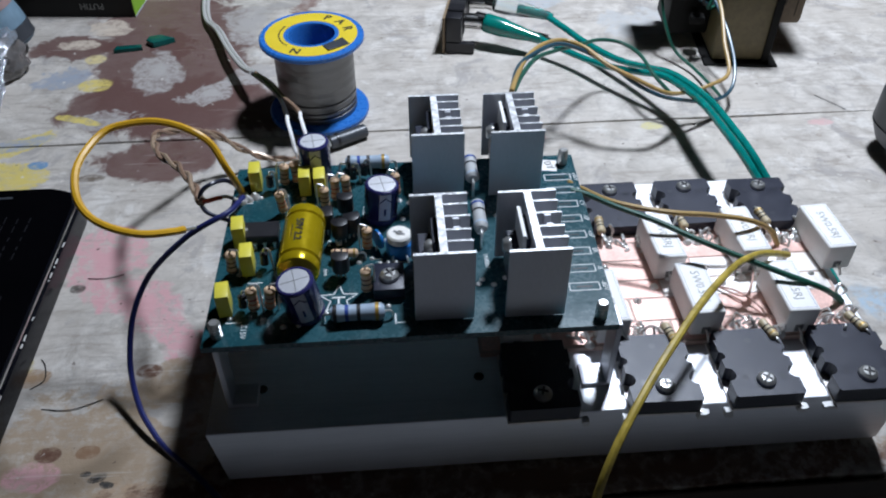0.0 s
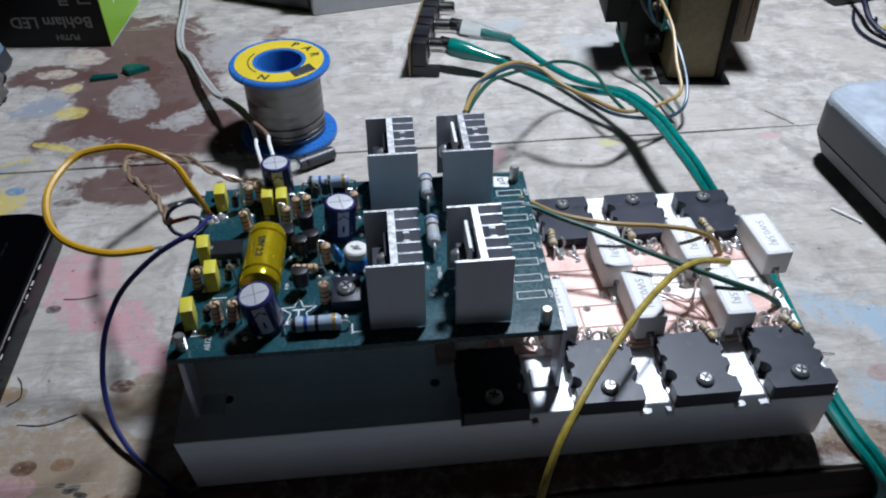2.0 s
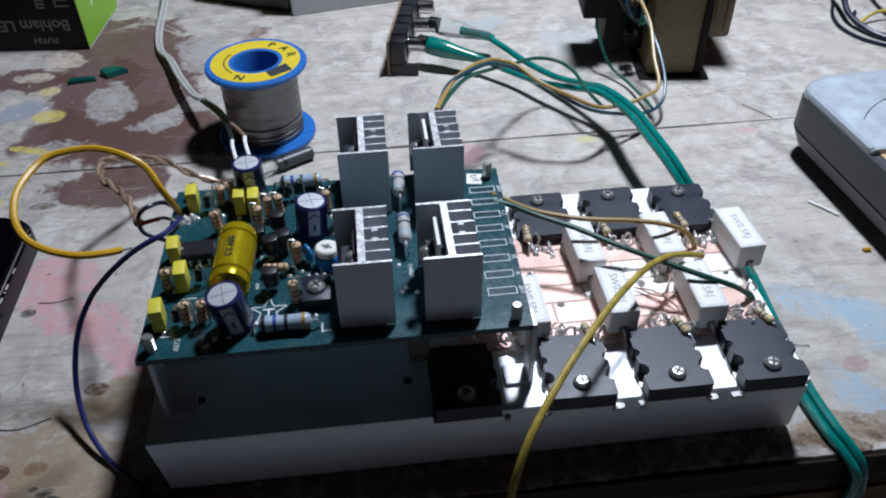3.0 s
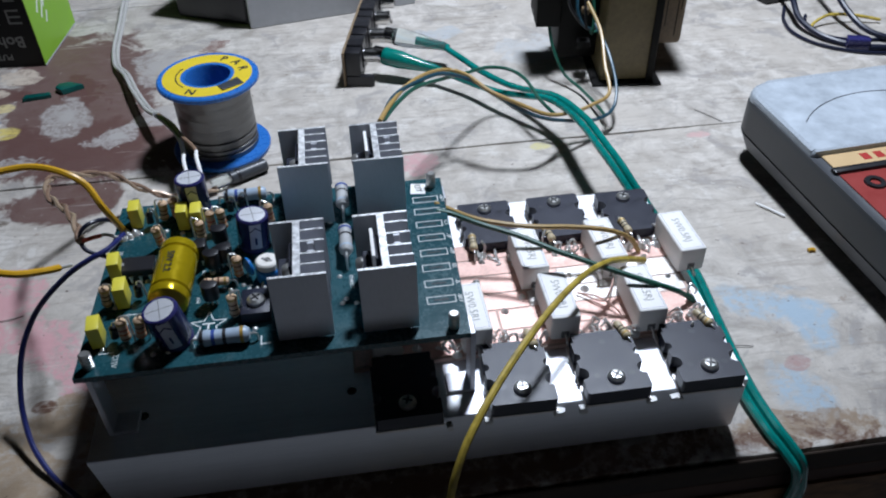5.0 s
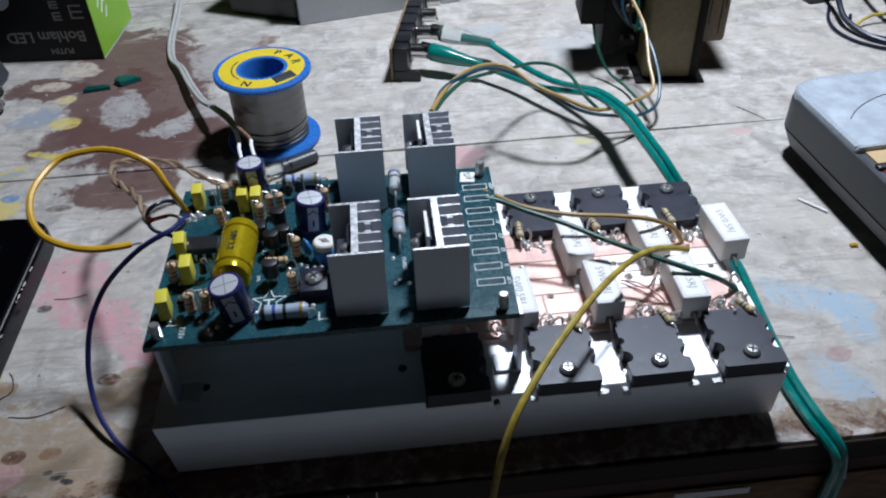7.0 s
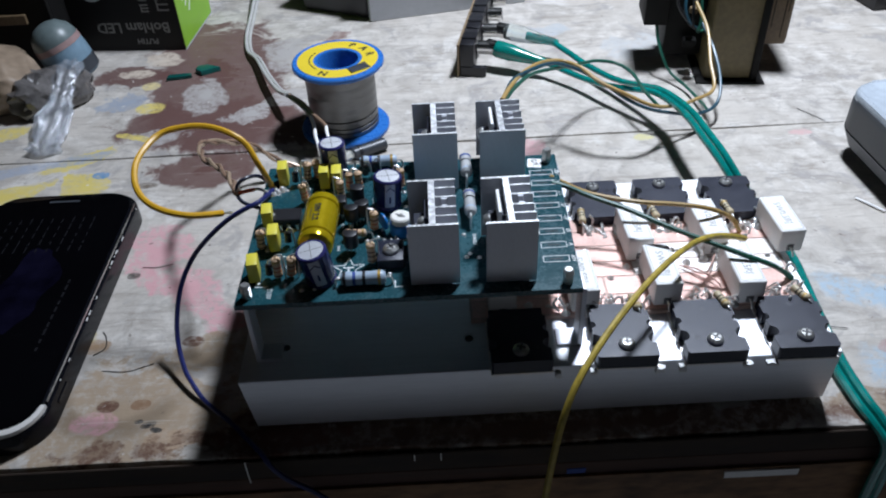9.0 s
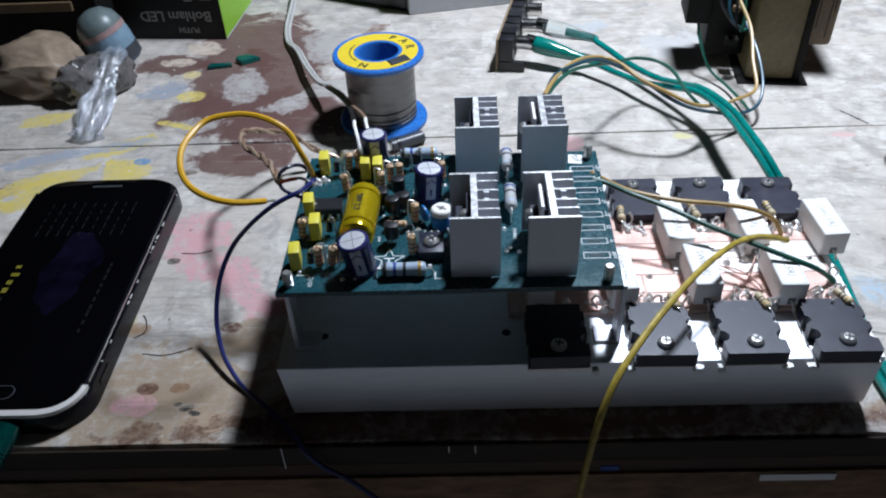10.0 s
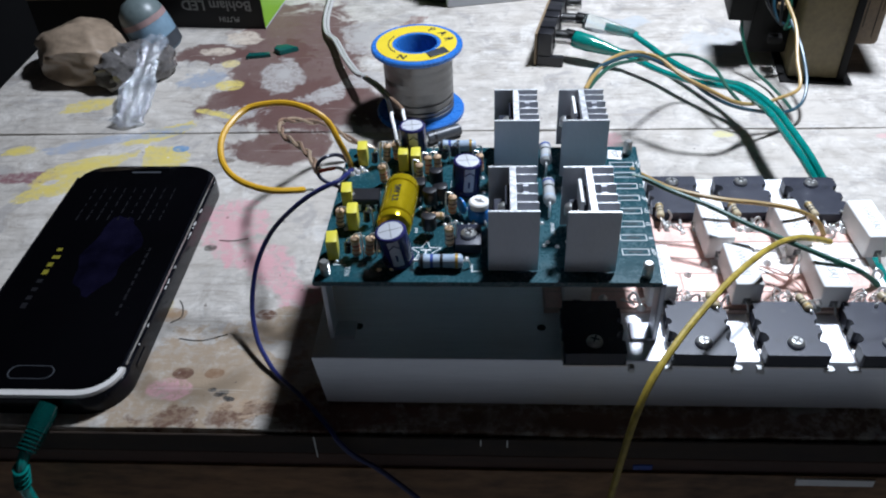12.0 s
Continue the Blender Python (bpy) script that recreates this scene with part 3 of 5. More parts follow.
# small beige resistors bridging the transistor leads, and loose tinned jumpers
for (x, y), (dx, dy) in (((53.5, 20.5), (1.6, -4.5)), ((30.5, 19.5), (1, -4.5)), ((5.5, 20), (.6, -4)), ((-2.6, 58), (.2, 5)), ((22, 58.5), (-1, 5)), ((46.5, 58.5), (-1, 5))):
    a, b = Vector(hs(x, y, HS + 5.2)), Vector(hs(x + dx, y + dy, HS + 5.6))
    banded("bridge_resistor", 6.4, 1.15, res_dull, ((-.3, band_brown), (-.1, band_black), (.1, band_black), (.32, band_gold)), heatsink, a, b, "small beige resistor with colour rings")
    d = (b - a).normalized()
    wire_part("lead", [a - d * .6, a - d * 2, a - d * 2.6 + Vector((0, 0, -1.4)), a - d * 2.4 + Vector((.2, 0, -3.6))], .27, tin, heatsink)
    wire_part("lead", [b + d * .6, b + d * 1.6, b + d * 2.2 + Vector((.3, 0, -1)), b + d * 1.8 + Vector((.6, .3, -2.4))], .27, tin, heatsink)
random.seed(8)
for x, y in ((-14, 18.5), (-6, 19), (3, 19.5), (9, 20), (27, 20), (33, 20), (50, 21.5), (52, 18.5), (55, 22.5), (57, 24), (35.5, 18.5), (30, 22), (12, 22.5), (-10, 21), (44, 58), (57, 59), (34, 57), (9, 57.5), (13, 41), (33, 40), (25, 55), (46, 55), (47, 46), (0, 58), (20, 60), (56, 30)):
    a = Vector(hs(x, y, HS + 1.8))
    p = [a]
    for k in range(4):
        p.append(p[-1] + Vector((random.uniform(-1.7, 1.7), random.uniform(-1.5, 1.5), (2.8, 1.4, -1.2, -2.4)[k])))
    wire_part("tinned_jumper", p, .42, tin, heatsink)
    solder_blob(heatsink, hs(x, y, HS + 1.7), random.uniform(.8, 1.3))
# crooked leads soldered between the transistor legs and the strips
random.seed(17)
for bx, by, way in ((0, 20, 1), (24.5, 20, 1), (49.4, 20, 1), (4, 58, -1), (27, 58, -1), (50, 57, -1), (-12, 19, 1)):
    for k in range(5):
        a = Vector(hs(bx + random.uniform(-7, 7), by + random.uniform(-1, 2) * way, HS + random.uniform(2, 4.5)))
        p = [a]
        for n in range(3):
            p.append(p[-1] + Vector((random.uniform(-1.8, 1.8), way * random.uniform(.3, 1.9), random.uniform(-1.4, .9))))
        p[-1].z = HS + 1.8
        wire_part("tinned_jumper", p, random.uniform(.26, .4), tin, heatsink)
for x, y in ((-4, 46), (8, 38), (27, 38.5), (24, 45), (53, 40), (44, 43), (2, 33), (52, 56)):
    solder_blob(heatsink, hs(x, y, HS + 1.7), random.uniform(.7, 1.2))
wire_part("thin_copper_wire", [hs(25, 36, 24), hs(30, 31, 25), hs(33, 34, 26), hs(36, 40, 25), hs(38, 44, 24)], .28, copper, heatsink)
wire_part("thin_copper_wire", [hs(24, 36.5, 24), hs(29, 33, 25), hs(33, 28, 24.5), hs(34, 25, 24)], .28, copper, heatsink)

# brackets that carry the small board
bracket = bm_new()
box(bracket, -.7, .7, -3.2, 3.2, 0, 43.2 - HS, .2)
box(bracket, -.7, 6.5, -3.2, 3.2, 0, 1.2, .2)
box(bracket, -.7, 6.5, -3.2, 3.2, 41.9 - HS, 43.1 - HS, .2)
bracket_mesh = mesh("bracket", bracket, alu_dull)
for x, y, rz in ((-103, 10, 0), (-11.8, 10, 180), (-101, 66, 0), (-11, 66, 180)):
    part("bracket", bracket_mesh, alu_dull, heatsink, "bent aluminium bracket under the green board", hs(x, y, HS), (0, 0, rz))

# ---- green amplifier board ----
BX, BY, BZ = -57.6, 38.2, 45.0
amp = thing("amplifier_board", "green amplifier circuit board crowded with parts, raised above the heatsink", "circuit board", (BX, BY, BZ - 1.6))


def bo(x, y, z=0):
    """A place on the board's upper face."""
    return (x - BX, y - BY, z + 1.6)


part("board", prism(bm_new(), [(-47.8, -32.8), (45.0, -32.8), (46.7, 32.8), (-46.7, 32.8)], 0, 1.6), board_green, amp, "dark green glossy circuit board", smooth=False)
for x, y in ((-102.2, 8.6), (-16.3, 8.2), (-14.2, 67.2), (-99.2, 68)):
    bm = bm_new()
    prof = [(0, 0), (1.25, 0)]
    for k in range(9):
        prof += [(1.4, .3 + k * .45), (.95 if k % 2 else 1.4, .52 + k * .45)]
    turn(bm, prof + [(1.0, 4.6), (0, 4.6)], 14)
    part("threaded_post", bm, steel, amp, "steel screw end", bo(x, y))


def electrolytic(x, y, r, h, spin, lean=(0, 0)):
    sleeve = part("capacitor", turn(bm_new(), [(r * .55, 0), (r * .97, 0), (r, .4), (r, 1.2), (r * .95, 1.6), (r, 2.0), (r, h - .5), (r * .93, h - .1), (r * .82, h), (r * .8, h - .12)], 28), blue_sleeve, amp, "upright dark blue electrolytic capacitor", bo(x, y), (lean[0], lean[1], spin))
    part("vented_top", turn(bm_new(), [(r * .82, h - .14), (r * .6, h - .06), (0, h - .06)], 24), cap_top, sleeve, "scored aluminium top")
    cross = box(box(bm_new(), -r * .74, r * .74, -.09, .09, h - .05, h - .02), -.09, .09, -r * .74, r * .74, h - .05, h - .015)
    part("score_cross", cross, ink_grey, sleeve)
    bm = bm_new()
    arc = [math.radians(-90 + a) for a in range(-20, 21, 5)]
    low = [bm.verts.new(((r + .04) * math.cos(a), (r + .04) * math.sin(a), 1.9)) for a in arc]
    top = [bm.verts.new(((r + .04) * math.cos(a), (r + .04) * math.sin(a), h - .7)) for a in arc]
    for i in range(len(arc) - 1):
        bm.faces.new([low[i], low[i + 1], top[i + 1], top[i]])
    part("minus_stripe", bm, grey_stripe, sleeve, "pale stripe with minus sign")
    for z in (h * .42,):
        part("minus_sign", box(bm_new(), -.28, .28, -r - .12, -r + .1, z - 1.1, z + 1.1, .05), blue_sleeve, sleeve)
    for a in (-1, 1):
        bm = moved(box(bm_new(), -1.0, 1.0, -.1, .12, -.12, .12), a * .62, -r - .03, h * .78, 0, a * 42, 0)
        part("arrow_mark", bm, blue_sleeve, sleeve)
    return sleeve


electrolytic(-82.6, 14.4, 4.3, 11.6, 10, (4, -9))
electrolytic(-65.4, 47.6, 4.3, 10.6, 12, (0, 5))
electrolytic(-82.5, 66.5, 4.2, 11.6, 8)

# lying gold capacitor with crimped ends
r, n = 5.0, 20.5
prof = [(0, 0), (r * .8, 0), (r * .95, .35), (r, 1.2), (r, 2.6), (r * .89, 3.1), (r, 3.6), (r, n - 4), (r * .89, n - 3.5), (r, n - 3), (r, n - 1.2), (r * .95, n - .35), (r * .8, n), (0, n)]
gold = part("gold_capacitor", turn(bm_new(), prof, 40, pose(*bo(-84.6, 21.9, r + .2), -90, 0, -2.5)), gold_film, amp, "large yellow-gold capacitor lying on its side")
for k, (text, size) in enumerate((("50V 2.2", 2.5), ("CD71", 2.2), ("50V 2.2", 2.2))):
    bm = lettering(text, size, .12, .05)
    ang = -8 - k * 27
    moved(bm, 0, 0, r + .04, 0, 0, -90)
    bmesh.ops.transform(bm, matrix=pose(*bo(-83.7, 32, r + .2), 0, 0, -2.5) @ pose(0, 0, 0, 0, ang, 0), verts=bm.verts)
    part("lettering", bm, ink_black, gold)
wire_part("lead", [bo(-83.2, 22, 5.8), bo(-83.2, 20.6, 5.8), bo(-83.2, 20, 4.8), bo(-83.2, 19.9, 0)], .35, tin, gold)
wire_part("lead", [bo(-83.2, 42.2, 5.8), bo(-83.2, 43.6, 5.8), bo(-83.2, 44.2, 4.8), bo(-83.2, 44.3, 0)], .35, tin, gold)

bm = jitter(box(bm_new(), -1.5, 1.5, 0, 5.2, .3, 6.7, .22, 2), .05, .6)
film_mesh = mesh("film_capacitor", bm, box_yellow)
for x, y, rz in ((-98.2, 60, 4), (-85, 57, 2), (-81, 56.2, 3), (-100, 37.2, 6), (-97, 27, 4), (-100.8, 14, 7)):
    part("film_capacitor", film_mesh, box_yellow, amp, "small yellow box film capacitor", bo(x, y), (0, 0, rz))

# eight-legged chip
chip = part("chip", box(bm_new(), -4.6, 4.6, -3, 3, .8, 3.6, .25), black_plastic, amp, "black eight-legged chip", bo(-95.2, 40.6))
for k in range(4):
    for s in (-1, 1):
        part("pin", box(box(bm_new(), -.5, .5, s * 3 - .1, s * 3 + .6 * s + .1, 1.6, 1.9), -.3, .3, s * 3.55 - .1, s * 3.55 + .1, 0, 1.9), tin, chip, "", (-3.6 + k * 2.4, 0, 0))
part("notch", turn(bm_new(), [(0, .02), (.7, .02), (.7, 0)], 12), ink_grey, chip, "", (-3.6, 0, 3.61))

big = ((-.42, band_black), (-.2, band_blue), (.02, band_black), (.36, band_gold))
for x0, x1, y in ((-77, -65, 11.4), (-74.5, -62.5, 68.6)):
    banded("power_resistor", x1 - x0, 1.85, res_blue, big, amp, bo(x0, y, 2.3), bo(x1, y, 2.3), "large pale blue resistor with dark rings")
    for e, s in ((x0, -1), (x1, 1)):
        wire_part("lead", [bo(e, y, 2.3), bo(e + s * 1.2, y, 2.3), bo(e + s * 1.7, y, 1.6), bo(e + s * 1.8, y, 0)], .35, tin, amp)
for y0, y1 in ((35.5, 46.2), (56, 66)):
    banded("power_resistor", y1 - y0, 1.7, res_grey, ((-.36, res_blue), (.1, band_black), (.34, band_blue)), amp, bo(-40.6, y0, 4.2), bo(-40.6, y1, 4.2), "grey resistor with dark rings")
    wire_part("lead", [bo(-40.6, y0, 4.2), bo(-40.6, y0 - 1.4, 4), bo(-40.7, y0 - 2, 2.5), bo(-40.7, y0 - 2.1, 0)], .38, tin, amp)

# standing quarter-watt resistors, each folded over with one long leg
random.seed(11)
ring_sets = (((-.36, band_brown), (-.14, band_orange), (.06, band_red), (.36, band_gold)), ((-.36, band_orange), (-.12, band_orange), (.1, band_brown), (.36, band_gold)),
             ((-.36, band_brown), (-.12, band_black), (.1, band_brown), (.36, band_gold)))
for i, (x, y) in enumerate(((-94.4, 15.4), (-91, 15.8), (-101, 28.4), (-77, 54.4), (-74, 55.4), (-91, 62.4), (-90.3, 50.5), (-68.8, 34.6), (-69, 19.6), (-61, 55.6), (-87.5, 63.2), (-79.6, 51.4))):
    tilt = Vector((random.uniform(-1.1, 1.1), random.uniform(-.4, 1.1), 6.6))
    a = Vector(bo(x, y, .8))
    b = a + tilt
    banded("resistor", 6.2, 1.17, res_beige, ring_sets[i % 3], amp, a, b, "small standing beige resistor with colour rings")
    side = Vector((random.choice((-1, 1)) * 1.9, random.uniform(-.8, .8), 0))
    wire_part("lead", [b, b + Vector((0, 0, .5)), b + side * .5 + Vector((0, 0, .8)), b + side + Vector((0, 0, .1)), a + side + Vector((0, 0, -.8))], .25, tin, amp)
banded("resistor", 6.4, 1.05, res_beige, ring_sets[2], amp, bo(-77.4, 31.6, 2.2), bo(-71, 31.4, 2.2), "small lying beige resistor")
wire_part("lead", [bo(-71, 31.4, 2.2), bo(-69.8, 31.4, 2.2), bo(-69.3, 31.4, 1.5), bo(-69.2, 31.4, 0)], .26, tin, amp)
for x, y in ((-97, 16), (-93.4, 30), (-94.6, 60.6), (-72.5, 62.5), (-69.5, 64)):
    a = bo(x, y, 1.2)
    banded("diode", 3.6, .95, black_plastic, ((.3, tin),), amp, a, (a[0] + .3, a[1], a[2] + 4), "small black standing diode")
    wire_part("lead", [(a[0] + .3, a[1], a[2] + 4), (a[0] + .6, a[1], a[2] + 5), (a[0] + 1.7, a[1] - .2, a[2] + 4.4), (a[0] + 2, a[1] - .3, -.2)], .27, tin, amp)

# small plastic transistors
outline = [(2.1 * math.cos(a), 2.1 * math.sin(a)) for a in [math.radians(-35 + 250 * k / 14) for k in range(15)]]
small_q = mesh("small_transistor", prism(bm_new(), outline, 2.2, 6.8, .15), black_plastic)
for x, y, rz in ((-74.2, 48.6, 180), (-75, 26, 170), (-75.4, 38.4, 185), (-78.3, 42.6, 90), (-72.4, 40.4, 200)):
    q = part("small_transistor", small_q, black_plastic, amp, "small black transistor on three legs", bo(x, y), (0, 0, rz))
    for k in (-1, 0, 1):
        wire_part("lead", [(k * 1.0, .4, 2.4), (k * 1.15, .4, 1.2), (k * 1.2, .4, -.1)], .24, tin, q, "", 5, 2)

# trimmer, disc capacitor, bolted driver transistor
trim = part("trimmer", turn(bm_new(), [(0, 0), (3.1, 0), (3.3, .5), (3.3, 3.8), (3.0, 4.2), (0, 4.2)], 24), trim_blue, amp, "blue trimmer with white adjusting wheel", bo(-60.9, 33.4))
part("wheel", turn(bm_new(), [(2.8, 4.1), (3.0, 4.5), (3.0, 5.9), (2.6, 6.3), (.9, 6.25), (.8, 5.9), (0, 5.9)], 24), trim_white, trim, "white adjusting wheel")
part("wheel_slot", box(bm_new(), -.35, .35, -1.6, 1.6, 6.0, 6.32, .05), ink_grey, trim, "", (0, 0, 0), (0, 0, 60))
for k in (-1, 1):
    wire_part("lead", [(k * 1.6, -2.8, 1.2), (k * 1.8, -3.6, .9), (k * 1.9, -3.9, -.1)], .3, tin, trim)
bm = turn(bm_new(), [(0, -.75), (1.7, -.7), (2.5, -.25), (2.5, .25), (1.7, .7), (0, .75)], 20, pose(0, 0, 0, 0, 90, 28))
part("disc_capacitor", bm, trim_blue, amp, "small blue disc capacitor", bo(-66, 35, 3.2))
wire_part("lead", [bo(-66.3, 35, 1.4), bo(-66.6, 34.6, .6), bo(-66.7, 34.5, 0)], .26, tin, amp)
driver = part("driver_transistor", box(bm_new(), -3.6, 3.6, -4.6, 4.6, .2, 3.4, .3, 2), epoxy, amp, "black bolted driver transistor", bo(-63.8, 21.6))
part("screw", q_screw, steel, driver, "shiny cross-head screw", (.2, -.4, 3.45), (0, 0, 20))
part("cross_slot", q_cross, black_plastic, driver, "", (.2, -.4, 3.48), (0, 0, 35))
for k in (-1, 0, 1):
    wire_part("lead", [(k * 1.9, 4.4, 2), (k * 1.9, 6, 2), (k * 1.9, 6.8, 1.2), (k * 1.9, 7, -.2)], .45, tin, driver)

# four finned heatsinks with clipped-on transistors
def fin_heatsink(x0, x1, y0, y1, white_pad):
    w, d, z0, z1, th = x1 - x0, y1 - y0, .6, 20.3, .75
    sx = w * .43
    fins = [0.2, .38, .6, .8]
    body = part("fin_heatsink", box(bm_new(), sx, sx + 1.7, th + .004, d - th - .004, z0 + .01, z1 - .01), alu_dull, amp, "grey finned aluminium heatsink standing on the board", bo(x0, y0))
    for a, b in ((0, th), (d - th, d)):
        part("plate", box(bm_new(), 0, w, a, b, z0, z1, .08), alu_dull, body)
    for f in fins:
        bm = box(bm_new(), sx + 1.702, w - .1 * (f * 7 % 3), d * f - .3, d * f + .3, z0 + .02, z1 - .02, .05)
        part("fin", bm, alu_dull, body)
    # ribs of the screw channel on the two middle fins
    for f, k in ((.38, 1), (.6, -1)):
        e = (d * f + .31, d * f + 1.2) if k > 0 else (d * f - 1.2, d * f - .31)
        part("channel_rib", box(bm_new(), sx + 3.3, sx + 5.0, e[0], e[1], z0 + .03, z1 - .03, .2), alu_dull, body)
    cut = bm_new()
    for a in ((0, w, 0, th), (0, w, d - th, d), (sx, sx + 1.7, th + .01, d - th - .01)):
        box(cut, a[0] + .02, a[1] - .02, a[2] + .02, a[3] - .02, z1 - .01, z1 + .03)
    for f in fins:
        box(cut, sx + 1.72, w - .45, d * f - .27, d * f + .27, z1 - .02, z1 + .045)
    part("sawn_top", cut, alu_cut, body, "bright sawn upper edges")
    q = part("transistor", box(box(bm_new(), sx - 4.4, sx - 1.3, 7.2, 15.2, 3.5, 13.5, .3), sx - 1.25, sx - .1, 6.8, 15.6, 3.5, 17.6, .1), epoxy, body, "black transistor screwed to the heatsink")
    if white_pad:
        part("insulating_sheet", box(bm_new(), sx - 2.1, sx - 1.28, 5.6, 16, 3, 19.6, .05), ceramic, body, "white insulating sheet")
    bm = turn(bm_new(), [(0, 0), (2.0, 0), (2.0, .6), (1.4, 1.7), (0, 1.9)], 18, pose(sx - (1.3 if not white_pad else 4.3), 8.2, 15.0, 0, -90, 0))
    part("screw", bm, steel, body, "pan-head screw")
    for k in (-2.2, 0, 2.2):
        wire_part("lead", [(sx - 2.6, 11.2 + k, 3.6), (sx - 2.6, 11.2 + k, 1.6), (sx - 2.6, 11.2 + k, -.2)], .35, tin, body, "", 5, 2)
    return body


fin_heatsink(-58.2, -45.0, 9.4, 30.2, False)
fin_heatsink(-38.0, -24.6, 9.0, 29.9, True)
fin_heatsink(-56.6, -43.2, 53.6, 72.8, False)
fin_heatsink(-36.6, -22.9, 53.4, 72.4, True)

# output pads on the board's edge: printed frames, wire links, lettering
def frame_print(w, d, t=.22):
    bm = bm_new()
    box(bm, -w, w, -d, -d + t, 0, .04)
    box(bm, -w, w, d - t, d, 0, .04)
    box(bm, -w, -w + t, -d + t + .002, d - t - .002, 0, .04)
    box(bm, w - t, w, -d + t + .002, d - t - .002, 0, .04)
    return bm


pad_frame = mesh("printed_frame", frame_print(3.7, 1.35), silk)
link = mesh("terminal_slot", box(bm_new(), -1.9, 1.9, -.24, .24, .0, .07, .02), black_plastic)
for y, text in ((60.7, "+80V"), (55, "+B"), (49, "CT"), (43, "-SP"), (36.6, "+SP"), (30.4, "EE"), (24.2, "-B"), (18, "-80V")):
    x = -16.7 - (60 - y) * .03
    f = part("printed_frame", pad_frame, silk, amp, "", bo(x, y))
    part("terminal_slot", link, black_plastic, f)
    part("lettering", moved(lettering(text, 1.7), 0, 0, 0, 0, 0, -84), silk, amp, "", bo(x + 4.8, y, .02))
sticker = part("sticker", jitter(box(bm_new(), -2.2, 2.2, -2.5, 2.5, .02, .12, .02), .1, .5), ceramic, amp, "small white handwritten-style sticker", bo(-18.2, 66.2), (0, 0, -8))
part("lettering", moved(lettering("DY", 2.7), 0, 0, .25, 0, 0, -72), ink_black, sticker)
for text, x, y, rz, size in (("Z15V", -96.6, 9.6, -90, 1.9), ("1N4007", -40, 28.5, -90, 1.6), ("A1941", -36.5, 14, -90, 1.5), ("100p", -66.2, 29, -90, 1.6), ("1N4001", -69.5, 49.5, -90, 1.6), ("100N", -95.8, 22.8, -90, 1.5),
                             ("IN", -101.4, 49.8, -90, 1.5), ("E4", -99.6, 56.2, -90, 2.0), ("1N", -92.6, 20.2, 0, 1.5), ("D1", -95.6, 68.6, -90, 1.6), ("A94", -78.4, 38, -90, 1.4), ("A94", -79, 27.5, -90, 1.4)):
    part("lettering", moved(lettering(text, size), 0, 0, 0, 0, 0, rz), silk, amp, "", bo(x, y, .02))
star = bm_new()
pts = [(4.6 * (1 if k % 2 == 0 else .42) * math.cos(math.radians(90 + 36 * k)), 4.6 * (1 if k % 2 == 0 else .42) * math.sin(math.radians(90 + 36 * k))) for k in range(10)]
for (x0, y0), (x1, y1) in zip(pts, pts[1:] + pts[:1]):
    d = math.hypot(x1 - x0, y1 - y0)
    s = box(bm_new(), 0, d, -.13, .13, 0, .04)
    moved(s, x0, y0, 0, 0, 0, math.degrees(math.atan2(y1 - y0, x1 - x0)))
    tmp = bpy.data.meshes.new("tmp")
    s.to_mesh(tmp)
    s.free()
    star.from_mesh(tmp)
    bpy.data.meshes.remove(tmp)
part("star_print", star, silk, amp, "printed star outline", bo(-75.6, 18.2))
part("star_bars", box(box(bm_new(), -1.5, 1.5, .3, .75, 0, .04), -.22, .22, -1.5, .28, 0, .04), silk, amp, "", bo(-75.6, 18.2))
for x, y, w, d in ((-89.5, 46.6, .14, 3), (-66.5, 31.2, 1.2, .14), (-62.6, 11, .14, 1.6), (-61.6, 9.8, 1.2, .14), (-60.6, 68.6, .14, 1.6), (-62.5, 29.8, 3, .14), (-98.5, 34.8, 1.8, .13), (-95.4, 25, 1.8, .13), (-99, 12.4, 1.8, .13)):
    part("printed_line", box(bm_new(), -w, w, -d, d, 0, .04), silk, amp, "", bo(x, y))
random.seed(21)
for k in range(46):
    x, y = random.uniform(-102, -26), random.uniform(8, 69)
    bm = turn(bm_new(), [(.75, 0), (.6, .25), (.25, .5), (0, .52)], 8)
    part("solder_joint", bm, tin, amp, "", bo(x, y))
for x, y in ((-101.8, 59), (-100.6, 57.6), (-101.6, 56), (-99.8, 56.8), (-98.6, 58)):
    solder_blob(amp, bo(x, y), random.uniform(.8, 1.3))

# ---- wires ----
def cable(name, pts, r, material, label, tip=None, seg=8, category="wire"):
    ob = thing(name, label, category, pts[0])
    o = Vector(pts[0])
    part("insulation", tube(bm_new(), [Vector(p) - o for p in pts], r, seg, 6), material, ob)
    if tip:
        a, b = Vector(pts[-1]) - o, Vector(pts[-1]) - Vector(pts[-2])
        b.normalize()
        part("bare_end", tube(bm_new(), [a - b, a + b * tip * .5, a + b * tip], r * .5, 6, 3), tin, ob, "tinned bare end")
    return ob


cable("yellow_loop_wire", [(-102.0, 59.3, 46.0), (-102.5, 55.7, 53.0), (-103.9, 55.0, 58.0), (-106.8, 57.6, 63.0), (-111.4, 59.3, 66.0), (-117.8, 61.8, 67.0), (-124.1, 62.6, 67.0), (-132.0, 61.4, 66.0), (-135.8, 54.7, 65.0), (-136.9, 46.8, 64.0), (-135.3, 39.2, 62.0), (-131.7, 34.3, 60.0), (-126.6, 32.1, 58.0), (-119.9, 30.7, 57.0), (-114.2, 33.4, 55.0), (-112, 36, 53.4)],
      .95, wire_yellow, "stiff yellow wire looping in the air from the board", 3.5)
